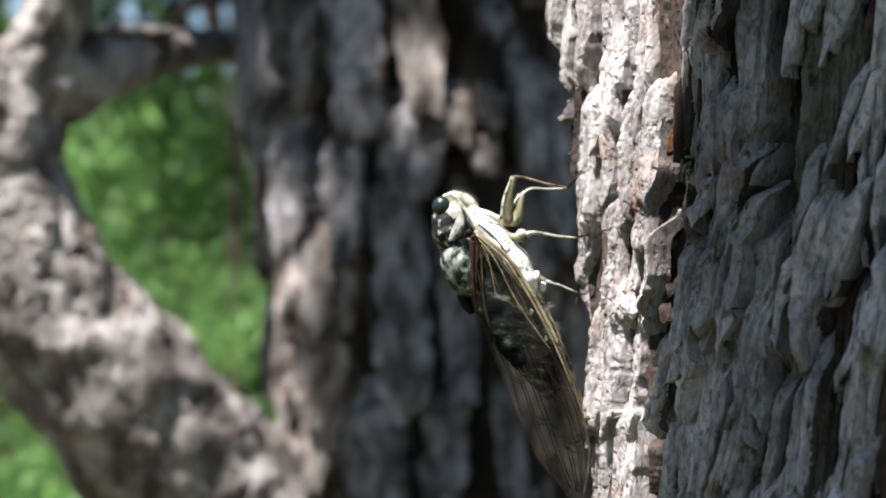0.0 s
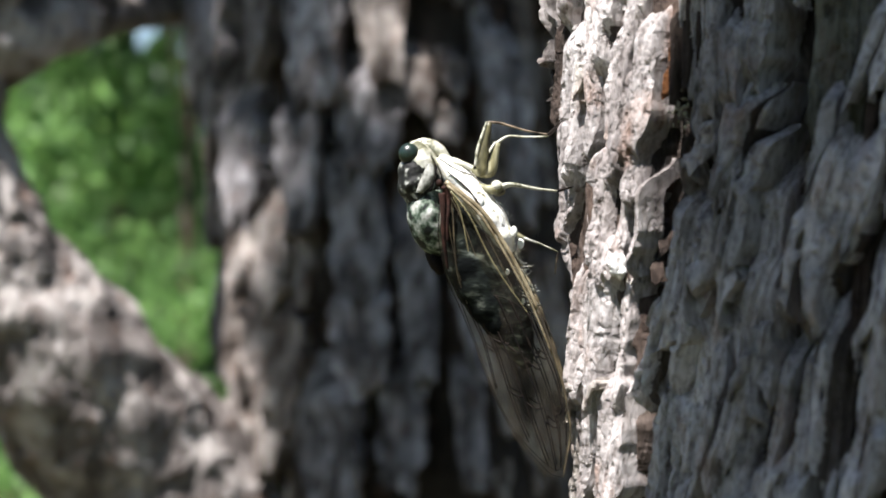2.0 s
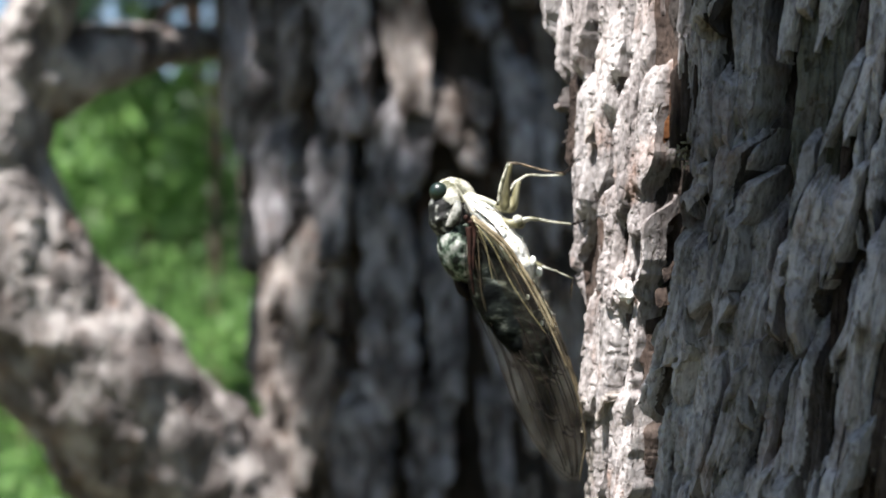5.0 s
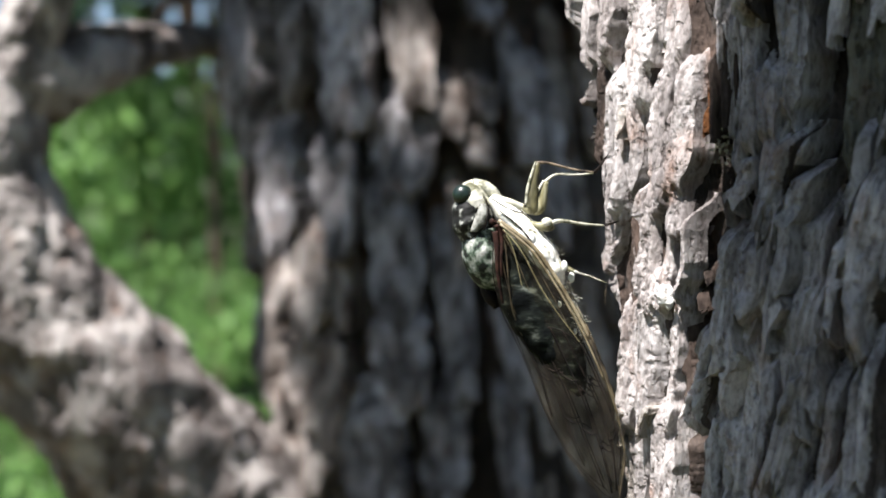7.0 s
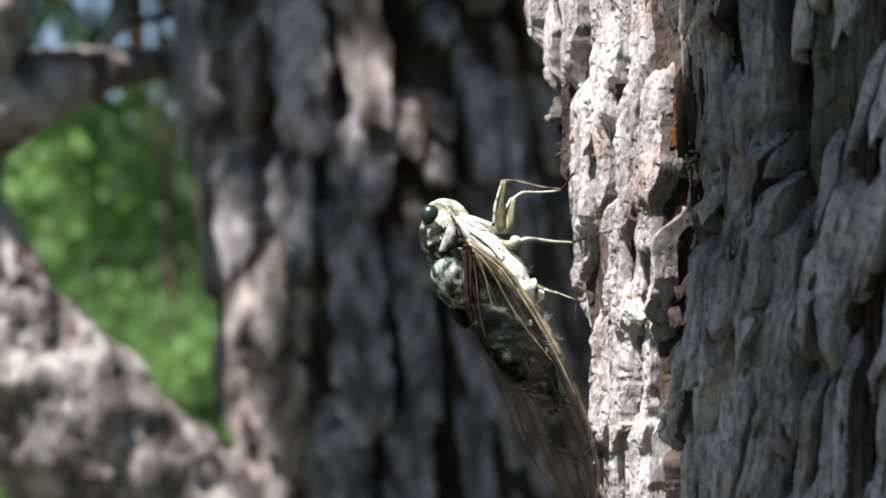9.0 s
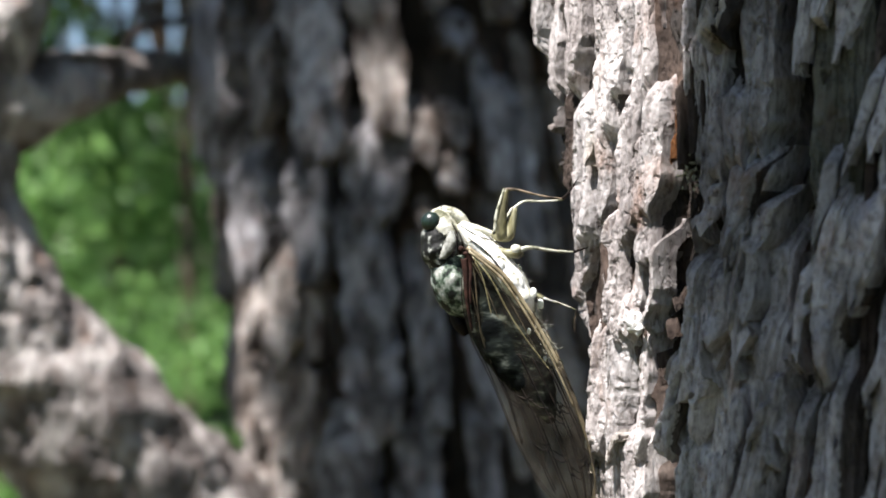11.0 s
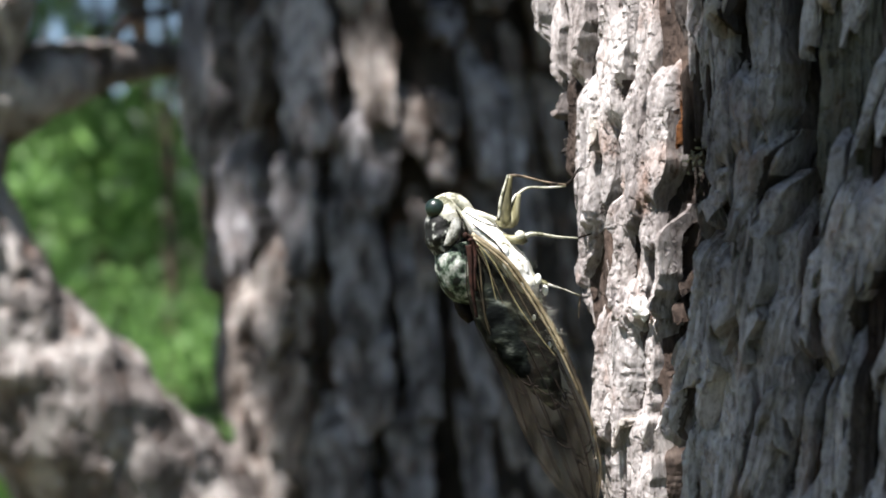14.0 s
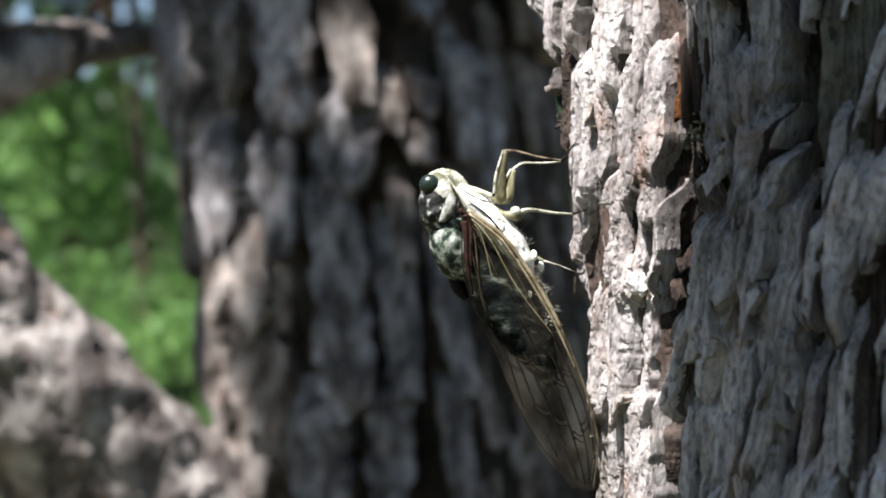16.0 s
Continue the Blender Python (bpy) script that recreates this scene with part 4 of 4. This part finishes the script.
def build_wing(root, side, label):
    at = wing_place(side)
    A, L = np.meshgrid(np.linspace(0, 1, 26), np.linspace(0, 1, 70))
    wing = part("forewing", grid_mesh("forewing", at(A, L), False, M_WING), root, label)

    def vein(name, pts, r0, r1, mat):
        f = along(pts, 16)
        places = at(f[:, 0], f[:, 1])
        part(name, tube_mesh(name, [tuple(p) for p in places], np.linspace(r0, r1, 16) * 0.001, mat, sides=7, steps=2), wing)

    vein("edge_vein", [(1, 0), (1, 0.15), (1, 0.3), (1, 0.46)], 0.46, 0.34, M_COSTA)
    vein("edge_vein", [(1, 0.45), (1, 0.6), (1, 0.75), (1.0, 0.92), (0.9, 1.0)], 0.33, 0.12, M_VEIN)
    vein("edge_vein", [(0.90, 0.01), (0.93, 0.25), (0.95, 0.45), (0.97, 0.60)], 0.30, 0.14, M_COSTA)
    vein("margin_vein", [(0, 0.05), (0, 0.3), (0, 0.6), (0, 0.85), (0.2, 1.0), (0.9, 1.0)], 0.09, 0.05, M_DARK)
    vein("hinge_vein", [(0.25, 0.0), (0.16, 0.08), (0.10, 0.17), (0.06, 0.27)], 0.62, 0.25, M_RED)
    vein("hinge_vein", [(0.70, 0.0), (0.45, 0.05), (0.25, 0.10), (0.16, 0.18)], 0.62, 0.25, M_RED)
    vein("base_vein", [(0.80, 0.03), (0.72, 0.16), (0.70, 0.28), (0.78, 0.40), (0.86, 0.47)], 0.14, 0.08, M_GOLD)
    vein("base_vein", [(0.72, 0.05), (0.52, 0.16), (0.40, 0.28), (0.36, 0.40)], 0.11, 0.07, M_GOLD)
    vein("base_vein", [(0.55, 0.04), (0.30, 0.16), (0.16, 0.30), (0.12, 0.42)], 0.16, 0.10, M_VEIN)
    for a0, a1, l1 in ((0.62, 0.50, 0.40), (0.34, 0.16, 0.40), (0.90, 0.80, 0.40)):
        vein("base_vein", [(a0, 0.03), ((a0 * 2 + a1) / 3 - 0.03, 0.14), ((a0 + 2 * a1) / 3 - 0.02, 0.27), (a1, l1)], 0.10, 0.07, M_VEIN)
    starts = [(0.86, 0.47), (0.70, 0.42), (0.55, 0.40), (0.36, 0.40), (0.24, 0.42), (0.12, 0.42)]
    ends = [(0.92, 0.90), (0.80, 0.97), (0.62, 0.98), (0.42, 0.96), (0.22, 0.88), (0.08, 0.72)]
    for (a0, l0), (a1, l1) in zip(starts, ends):
        mid = ((a0 + a1) / 2 + 0.03, (l0 + l1) / 2)
        vein("long_vein", [(a0, l0), ((a0 + mid[0]) / 2 - 0.015, (l0 + mid[1]) / 2), mid, (a1, l1)], 0.16, 0.11, M_DARK)
    vein("cross_vein", [(0.86, 0.47), (0.70, 0.42), (0.55, 0.40), (0.36, 0.40), (0.12, 0.42)], 0.09, 0.09, M_DARK)
    for a0, l0, a1, l1 in ((0.91, 0.62, 0.77, 0.60), (0.77, 0.66, 0.62, 0.62), (0.62, 0.60, 0.44, 0.58), (0.44, 0.56, 0.28, 0.56), (0.28, 0.60, 0.13, 0.58), (0.92, 0.78, 0.80, 0.80), (0.80, 0.84, 0.64, 0.82), (0.64, 0.78, 0.44, 0.76), (0.44, 0.74, 0.24, 0.72)):
        vein("cross_vein", [(a0, l0), ((a0 + a1) / 2, (l0 + l1) / 2 + 0.012), (a1, l1)], 0.13, 0.13, M_DARK)
    for a0, l0 in ((0.77, 0.61), (0.62, 0.63), (0.44, 0.57), (0.80, 0.80), (0.64, 0.82)):
        f = at(np.array([a0 - 0.03, a0, a0 + 0.03]), np.array([l0, l0 + 0.006, l0]))
        part("dusky_spot", tube_mesh("dusky_spot", [tuple(p) for p in f], [0.00008, 0.00034, 0.00008], M_DARK, sides=8, steps=4, squash=0.4), wing)
    return wing


def build_cicada():
    root = tagged(new("cicada"), "green and black cicada with clear veined wings clinging to bark", "cicada")
    part("head", loft("cicada_head", [(834, 317, 3, 1.0), (832, 324, 18, 3.6), (832, 338, 28, 5.0), (833, 354, 34, 5.6), (838, 370, 34, 5.4)], M_HEAD, seed=1), root)
    part("frons", loft("cicada_frons", [(820, 322, 3, 0.6), (836, 322, 10, 2.2), (853, 328, 13, 2.6), (868, 338, 12, 2.2), (884, 352, 5, 1.0)], M_HEAD, ripple=0.05, waves=11, seed=2), root, "swollen ribbed pale green face")
    for side in (-1, 1):
        part("eye", ball("cicada_eye", 819, 343, side * 4.3, 1.92, M_EYE, (1.0, 0.9, 1.0)), root, "glossy dark green eye")
        part("antenna", tube_mesh("antenna", [cu(838, 322, side * 3.4), cu(836, 312, side * 3.8), cu(830, 303, side * 4.2)], [0.00009, 0.00006, 0.00003], M_DARK, sides=6), root)
    part("pronotum", loft("cicada_pronotum", [(828, 356, 28, 5.4), (828, 374, 33, 6.3), (831, 394, 35, 6.7), (838, 408, 33, 6.4), (846, 416, 27, 5.8)], M_COLLAR, ripple=0.03, waves=2.5, seed=3), root, "dark olive collar behind the head")
    part("mesonotum", loft("cicada_back", [(846, 406, 30, 5.0), (848, 424, 36, 6.2), (853, 446, 41, 6.6), (862, 470, 42, 6.0), (874, 494, 34, 4.6), (884, 508, 20, 3.0)], M_BACK, seed=4), root, "grey-white and green back with black marks")
    part("cruciform_ridge", loft("cicada_ridge", [(848, 498, 4, 1.0), (856, 512, 12, 2.2), (866, 530, 14, 2.4), (876, 548, 6, 1.4)], M_DARK, seed=5), root)
    part("underside", loft("cicada_underside", [(868, 346, 10, 2.6), (884, 366, 20, 4.4), (908, 392, 26, 5.6), (934, 424, 28, 6.0), (960, 456, 26, 5.8), (978, 484, 20, 5.0), (990, 508, 8, 3.0)], M_BELLY, ripple=0.04, waves=5, seed=6), root, "pale powdery underside of the thorax")
    part("abdomen", loft("cicada_abdomen", [(894, 440, 34, 5.0), (914, 490, 50, 6.0), (938, 540, 56, 5.8), (966, 588, 52, 5.2), (992, 632, 40, 4.2), (1012, 674, 25, 2.9), (1024, 706, 8, 1.0)], M_ABDOMEN, ripple=0.025, waves=8, seed=7), root, "dark glossy ringed abdomen")
    for u, v, y, r in ((972, 458, -4.3, 1.0), (1008, 492, -1.6, 0.75), (996, 472, -2.9, 0.8), (988, 540, -4.0, 0.45), (1014, 590, -2.0, 0.45), (956, 442, -5.2, 0.95), (940, 422, -5.5, 0.95), (924, 404, -5.4, 0.8)):
        part("powder_patch", ball("powder_patch", u, v, y, r, M_POWDER, (0.8, 0.5, 1.3)), root)
    for y, back in ((-2.6, 0), (2.4, 1)):
        du, dv = (0, 0) if not back else (12, 32)
        leg(root, "front_leg", [("femur", [(926, 366, y * 0.8), (939, 368, y), (941 + du, 345 + dv * 0.6, y), (951 + du, 286 + dv, y)], (0.8, 1.25, 1.15, 0.5), M_LEG),
                                ("tibia", [(949 + du, 287 + dv, y), (968 + du, 287 + dv * 0.6, y + 0.6), (1010, 298 + 8 * back, y + 1.6), (1048, 304, y + 2.6)], (0.34, 0.24, 0.20, 0.16), M_SHIN if not back else M_HEAD),
                                ("tarsus", [(1048, 304, y + 2.6), (1058, 294, y + 3.2), (1066, 281, y + 3.8), (1076, 268, y + 4.6)], (0.22, 0.20, 0.15, 0.06), M_DARK)], "yellow-green front leg with a stout thigh")
        part("femur_edge", tube_mesh("femur_edge", [cu(928 + du * 0.3, 366, y - 0.5), cu(933 + du * 0.6, 340 + dv * 0.6, y - 0.7), cu(946 + du, 288 + dv, y - 0.3)], [0.0002, 0.00028, 0.00015], M_DARK, sides=7), root)
        part("femur_edge", tube_mesh("femur_edge", [cu(930 + du * 0.3, 362, y - 0.7), cu(934 + du * 0.6, 330 + dv * 0.6, y - 0.85), cu(947 + du, 285 + dv, y - 0.4)], [0.0003, 0.00035, 0.0002], M_HEAD, sides=7), root, "pale keel of the thigh")
        part("knee", ball("knee", 966, 394, y * 1.15 - 0.3, 1.0, M_HEAD, (1.0, 0.8, 0.95)), root, "pale round knee of the middle leg")
        leg(root, "coxa", [("coxa", [(872, 346, y * 0.9), (898, 356, y), (926, 366, y * 0.9)], (0.5, 0.75, 0.55), M_HEAD)])
        leg(root, "middle_leg", [("femur", [(928, 396, y * 1.1), (950, 400, y * 1.2), (966, 401, y * 1.1), (976, 397, y * 1.1)], (0.85, 0.75, 1.05, 0.8), M_LEG),
                                 ("tibia", [(972, 396, y * 1.1), (990, 391, y * 0.9), (1030, 397, y * 0.5 + 1), (1066, 400, y * 0.3 + 2.4)], (0.46, 0.34, 0.24, 0.17), M_HEAD),
                                 ("tarsus", [(1066, 400, y * 0.3 + 2.4), (1078, 396, y * 0.3 + 3.2), (1092, 392, y * 0.3 + 4.2)], (0.26, 0.2, 0.08), M_DARK)], "pale green middle leg")
        leg(root, "hind_leg", [("femur", [(962, 452, y), (990, 470, y), (1012, 482, y)], (0.5, 0.4, 0.28), M_LEG),
                               ("tibia", [(1012, 482, y), (1040, 492, y * 0.6 + 1), (1070, 505, y * 0.3 + 2.5)], (0.2, 0.14, 0.12), M_HEAD),
                               ("tarsus", [(1070, 505, y * 0.3 + 2.5), (1067, 522, y * 0.3 + 2.8), (1066, 545, y * 0.3 + 3.4)], (0.16, 0.22, 0.10), M_SHIN)], "thin brown hind leg")
    for side in (-1, 1):
        part("collar_lobe", loft_side("collar_lobe", [(856, 360, 5), (856, 376, 10), (850, 394, 13), (840, 410, 6)], side * 6.1, 0.7, M_LOBE), root, "grey rim of the collar")
        part("suture", tube_mesh("suture", [cu(856, 346, side * 4.7), cu(866, 366, side * 5.2), cu(864, 388, side * 6.3), cu(858, 408, side * 6.3)], [0.00012, 0.00018, 0.00018, 0.0001], M_DARK, sides=6), root)
        part("suture", tube_mesh("suture", [cu(870, 350, side * 3.2), cu(898, 368, side * 4.4), cu(926, 378, side * 4.4)], [0.0001, 0.00015, 0.0001], M_DARK, sides=6), root)
        part("suture", tube_mesh("suture", [cu(884, 372, side * 5.0), cu(920, 402, side * 5.9), cu(948, 440, side * 6.0), cu(966, 476, side * 5.6)], [0.0001, 0.00016, 0.00016, 0.0001], M_DARK, sides=6), root)
        part("wing_root", ball("wing_root", 872, 392, side * 6.0, 0.6, M_RED, (0.9, 0.7, 1.0)), root)
    hr = np.random.default_rng(5)
    hairs = []
    for k in range(120):
        f = hr.random()
        u, v, y = 968 + 66 * f + hr.normal() * 4, 425 + 175 * f + hr.normal() * 8, hr.uniform(-3.5, 2.0)
        d, drop = hr.uniform(8, 22), hr.normal() * 9
        hairs.append(tube([cu(u - 14, v, y), cu(u + d * 0.5 - 6, v + drop * 0.4, y - 0.3), cu(u + d - 6, v + drop, y - 0.5)], [0.000025, 0.00002, 0.00001], sides=4, steps=2))
    tagged(part("bristles", joined("bristles", hairs, M_HEAD), root, "fine pale bristles under the body"), kind="stuff")
    build_wing(root, -1, "clear forewing with olive veins and dark cross marks")
    build_wing(root, 1, "clear forewing on the far flank")
    root.matrix_world = pose(0.0181, 0.2600, 1.5107, 0, 0, -6)
    return root


build_cicada()


# ---- greenery ----
def leaves(centres, size, up=0.4, slim=0.5):
    """Verts and quads of one small folded leaf at each centre."""
    n = len(centres)
    d = rng.normal(size=(n, 3))
    d /= np.linalg.norm(d, axis=1, keepdims=True)
    nrm = rng.normal(size=(n, 3)) + np.array([0, 0, up * 3])
    w = np.cross(d, nrm)
    w /= np.linalg.norm(w, axis=1, keepdims=True)
    f = np.cross(w, d)
    L = (size * rng.uniform(0.6, 1.3, n))[:, None]
    a, b = centres - d * L / 2, centres + d * L / 2
    l, r = centres + w * L * slim / 2 + f * L * 0.12, centres - w * L * slim / 2 + f * L * 0.12
    verts = np.stack([a, l, b, r], 1).reshape(-1, 3)
    quads = np.arange(n * 4).reshape(n, 4)
    return verts, quads


def clumped(n, clumps, spread, tight):
    """n places in uneven clumps within an ellipsoid of half-axes spread."""
    c = rng.normal(size=(clumps, 3))
    c /= np.linalg.norm(c, axis=1, keepdims=True)
    c = c * rng.uniform(0.25, 1.0, (clumps, 1)) ** 0.5 * np.array(spread)
    pick = rng.integers(0, clumps, n)
    return c[pick] + rng.normal(size=(n, 3)) * tight * rng.uniform(0.5, 1.3, (clumps, 1))[pick], c


# openings cut in the canopy so that the sky shows: bearing, height angle and half-width in degrees, seen from the
# camera's spot
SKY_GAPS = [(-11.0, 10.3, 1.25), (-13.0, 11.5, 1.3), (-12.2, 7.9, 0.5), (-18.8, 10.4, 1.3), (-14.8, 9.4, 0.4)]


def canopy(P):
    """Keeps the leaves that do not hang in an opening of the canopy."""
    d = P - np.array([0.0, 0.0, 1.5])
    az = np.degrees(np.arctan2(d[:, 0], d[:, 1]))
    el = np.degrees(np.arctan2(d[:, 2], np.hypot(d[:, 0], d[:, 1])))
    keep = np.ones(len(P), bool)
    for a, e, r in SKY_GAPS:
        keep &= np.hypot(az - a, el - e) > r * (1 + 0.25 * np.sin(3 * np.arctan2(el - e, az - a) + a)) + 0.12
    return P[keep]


def build_shrub(x, y, tall, wide, n, size, mat, label):
    root = tagged(new("shrub"), label, "shrub", "shrubs behind the pines")
    root.location = (x, y, 0)
    P, c = clumped(n, 26, (wide, wide, tall * 0.48), 0.13 * wide + 0.03)
    P[:, 2] = np.maximum(P[:, 2] + tall * 0.52, 0.03)
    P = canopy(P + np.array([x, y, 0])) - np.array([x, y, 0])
    part("foliage", quad_mesh("shrub_foliage", *leaves(P, size), mat, True), root)
    stems = []
    for k in range(7):
        q = c[k] + np.array([0, 0, tall * 0.5])
        stems.append(tube([(0.03 * k - 0.1, 0.02 * k, 0), tuple(q * np.array([0.4, 0.4, 0.5])), tuple(np.maximum(q, [-9, -9, 0.1]))], [0.014, 0.010, 0.004], sides=6, steps=4))
    part("stem", joined("shrub_stems", stems, M_TRUNK), root)
    return root


def build_tree(x, y, tall, girth, n, size, low=0.35, lean=0.0):
    root = tagged(new("tree"), "slim forest tree with a loose green crown", "tree", "trees of the wood behind")
    root.location = (x, y, 0)
    part("trunk", tube_mesh("tree_trunk", [(0, 0, -0.1), (lean * 0.3, 0.03, tall * 0.3), (lean * 0.6, 0, tall * 0.6), (lean, 0.05, tall * 0.92)], [girth, girth * 0.8, girth * 0.55, girth * 0.2], M_TRUNK, sides=12, steps=8, rough=0.1), root)
    P, c = clumped(n, 34, (tall * 0.24, tall * 0.24, tall * (1 - low) * 0.5), 0.055 * tall)
    mid = np.array([lean * 0.7, 0, tall * (low + (1 - low) * 0.5)])
    limbs = [tube([(lean * 0.5, 0, tall * rng.uniform(low * 0.8, 0.75)), tuple(mid * 0.5 + (c[k] + mid) * 0.5 - np.array([0, 0, 0.05 * tall])), tuple(c[k] + mid)], [girth * 0.35, girth * 0.2, girth * 0.06], sides=6, steps=4) for k in range(14)]
    tagged(part("branchwork", joined("tree_limbs", limbs, M_TRUNK), root), kind="stuff")
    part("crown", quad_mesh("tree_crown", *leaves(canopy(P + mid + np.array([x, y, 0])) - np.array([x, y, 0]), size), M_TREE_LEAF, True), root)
    return root


for x, y, tall, wide, n, size in ((-1.55, 4.6, 1.9, 0.62, 5200, 0.055), (-0.85, 5.6, 1.5, 0.6, 4800, 0.06), (-2.5, 5.2, 1.5, 0.75, 4500, 0.06), (-1.9, 7.4, 2.5, 0.9, 6000, 0.07),
                                  (-0.4, 7.2, 1.9, 0.8, 4000, 0.07), (-3.4, 8.0, 2.2, 1.0, 5000, 0.08), (0.9, 6.5, 1.7, 0.9, 3000, 0.08), (2.4, 5.0, 1.6, 0.9, 3000, 0.08), (-1.25, 3.4, 0.95, 0.42, 3500, 0.045), (-2.2, 9.2, 3.3, 1.2, 7000, 0.08), (-3.4, 10.5, 3.6, 1.3, 7000, 0.09), (-1.0, 10.2, 3.2, 1.2, 6000, 0.09),
                                  (-1.9, -4.8, 1.6, 0.8, 2500, 0.08), (2.2, -4.2, 1.3, 0.7, 2500, 0.08), (4.0, 1.5, 1.8, 0.9, 2500, 0.08)):
    build_shrub(x, y, tall, wide, n, size, M_SHRUB, "bright green leafy shrub in sun and shade")
for x, y, tall, girth, n in ((-1.20, 6.6, 6.0, 0.035, 5000), (-1.95, 8.4, 6.4, 0.05, 8000), (-1.2, 8.3, 7.0, 0.06, 6000), (-3.0, 9.5, 7.5, 0.08, 7000), (-2.4, 12.0, 9.0, 0.11, 8000), (-4.6, 12.5, 9.0, 0.12, 8000), (-0.2, 11.0, 9.0, 0.11, 6000), (2.6, 10.0, 9.0, 0.12, 6000), (-6.5, 9.0, 8.0, 0.1, 6000), (3.0, -8.0, 8.0, 0.1, 4000), (-4.0, -8.5, 9.0, 0.12, 4000), (0.4, -11.0, 9.0, 0.12, 4000)):
    build_tree(x, y, tall, girth, n, 0.017 * tall, 0.36)


def build_far_woods():
    n = 26000
    a = rng.uniform(0, 2 * np.pi, n)
    r = rng.uniform(22, 40, n)
    z = rng.uniform(0, 1, n) ** 0.8 * (5.4 + 1.6 * np.sin(a * 9) + 1.0 * np.sin(a * 23 + 1))
    P = np.stack([r * np.cos(a), r * np.sin(a), z], 1) + rng.normal(size=(n, 3)) * 0.5
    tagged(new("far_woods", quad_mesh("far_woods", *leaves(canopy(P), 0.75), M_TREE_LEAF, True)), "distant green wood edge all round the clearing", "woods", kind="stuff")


build_far_woods()


# ---- unseen crowns added to the two pines: needle sprays shading the bark, with gaps ----
def lit_gap(P):
    """True where a spray would stand between the sun and a patch picked to be sunlit."""
    out = np.zeros(len(P), bool)
    spots = [(tuple(back_point(np.array(float(p)), np.array(1.5 + h / 1000), 0.122)), r / 1000) for p, h, r in
             ((264.8, 112, 2), (281, 86, 1), (228, 0, -7), (209, 110, 1), (240, 22, -8), (262, 55, -8))]
    for place, radius in spots + list((((0.035, 0.255, 1.52), 0.075), ((0.05, 0.24, 1.44), 0.05), ((0.035, 0.26, 1.59), 0.06), ((-0.188, 0.620, 1.491), 0.05), ((-0.165, 0.620, 1.465), 0.04), ((-0.140, 0.620, 1.438), 0.04), ((-0.194, 0.620, 1.460), 0.05), ((-0.174, 0.620, 1.429), 0.045), ((-0.139, 0.620, 1.405), 0.04), ((-0.178, 0.650, 1.619), 0.035), ((-0.167, 0.700, 1.622), 0.035), ((-0.188, 0.640, 1.628), 0.035))):
        d = P - np.array(place)
        along = d @ np.array(SUN)
        off = np.linalg.norm(d - along[:, None] * np.array(SUN), axis=1)
        out |= (off < radius + 0.04) & (along > 0)
    return out


def build_crown(root, mid, spread, clumps, per, foot):
    c = rng.uniform(-1, 1, (clumps * 3, 3))
    c = c[np.linalg.norm(c, axis=1) < 1][:clumps] * np.array(spread) + np.array(mid)
    P = np.repeat(c, per, 0) + rng.normal(size=(len(c) * per, 3)) * 0.07
    P = P[~lit_gap(P)]
    stems = [tube([foot, tuple(0.5 * (np.array(foot) + q) + np.array([0, 0, 0.06])), tuple(q)], [0.018, 0.011, 0.003], sides=6, steps=5) for q in c[:26] if not lit_gap(0.5 * (q + np.array(foot))[None])[0] and not lit_gap(q[None])[0]]
    tagged(part("branchwork", joined("crown_branches", stems, M_TRUNK), root), kind="stuff")
    part("crown", quad_mesh("added_needle_crown", *leaves(P, 0.12, 0.1, 0.22), M_NEEDLE, True), root, "dark green sprays of pine needles added out of view")


build_crown(near_tree, (0.2, 0.1, 7.2), (1.5, 1.5, 0.9), 130, 110, (0.13, 0.36, 6.6))
build_crown(back_tree, (-0.2, 1.3, 7.4), (1.5, 1.5, 0.9), 130, 110, (-0.03, 0.85, 6.8))
# hangs across the sun's path, added to shade the back trunk and limb
build_crown(back_tree, (-0.60, 0.10, 3.1), (0.56, 0.54, 0.28), 210, 110, (-0.60, 0.55, 3.0))
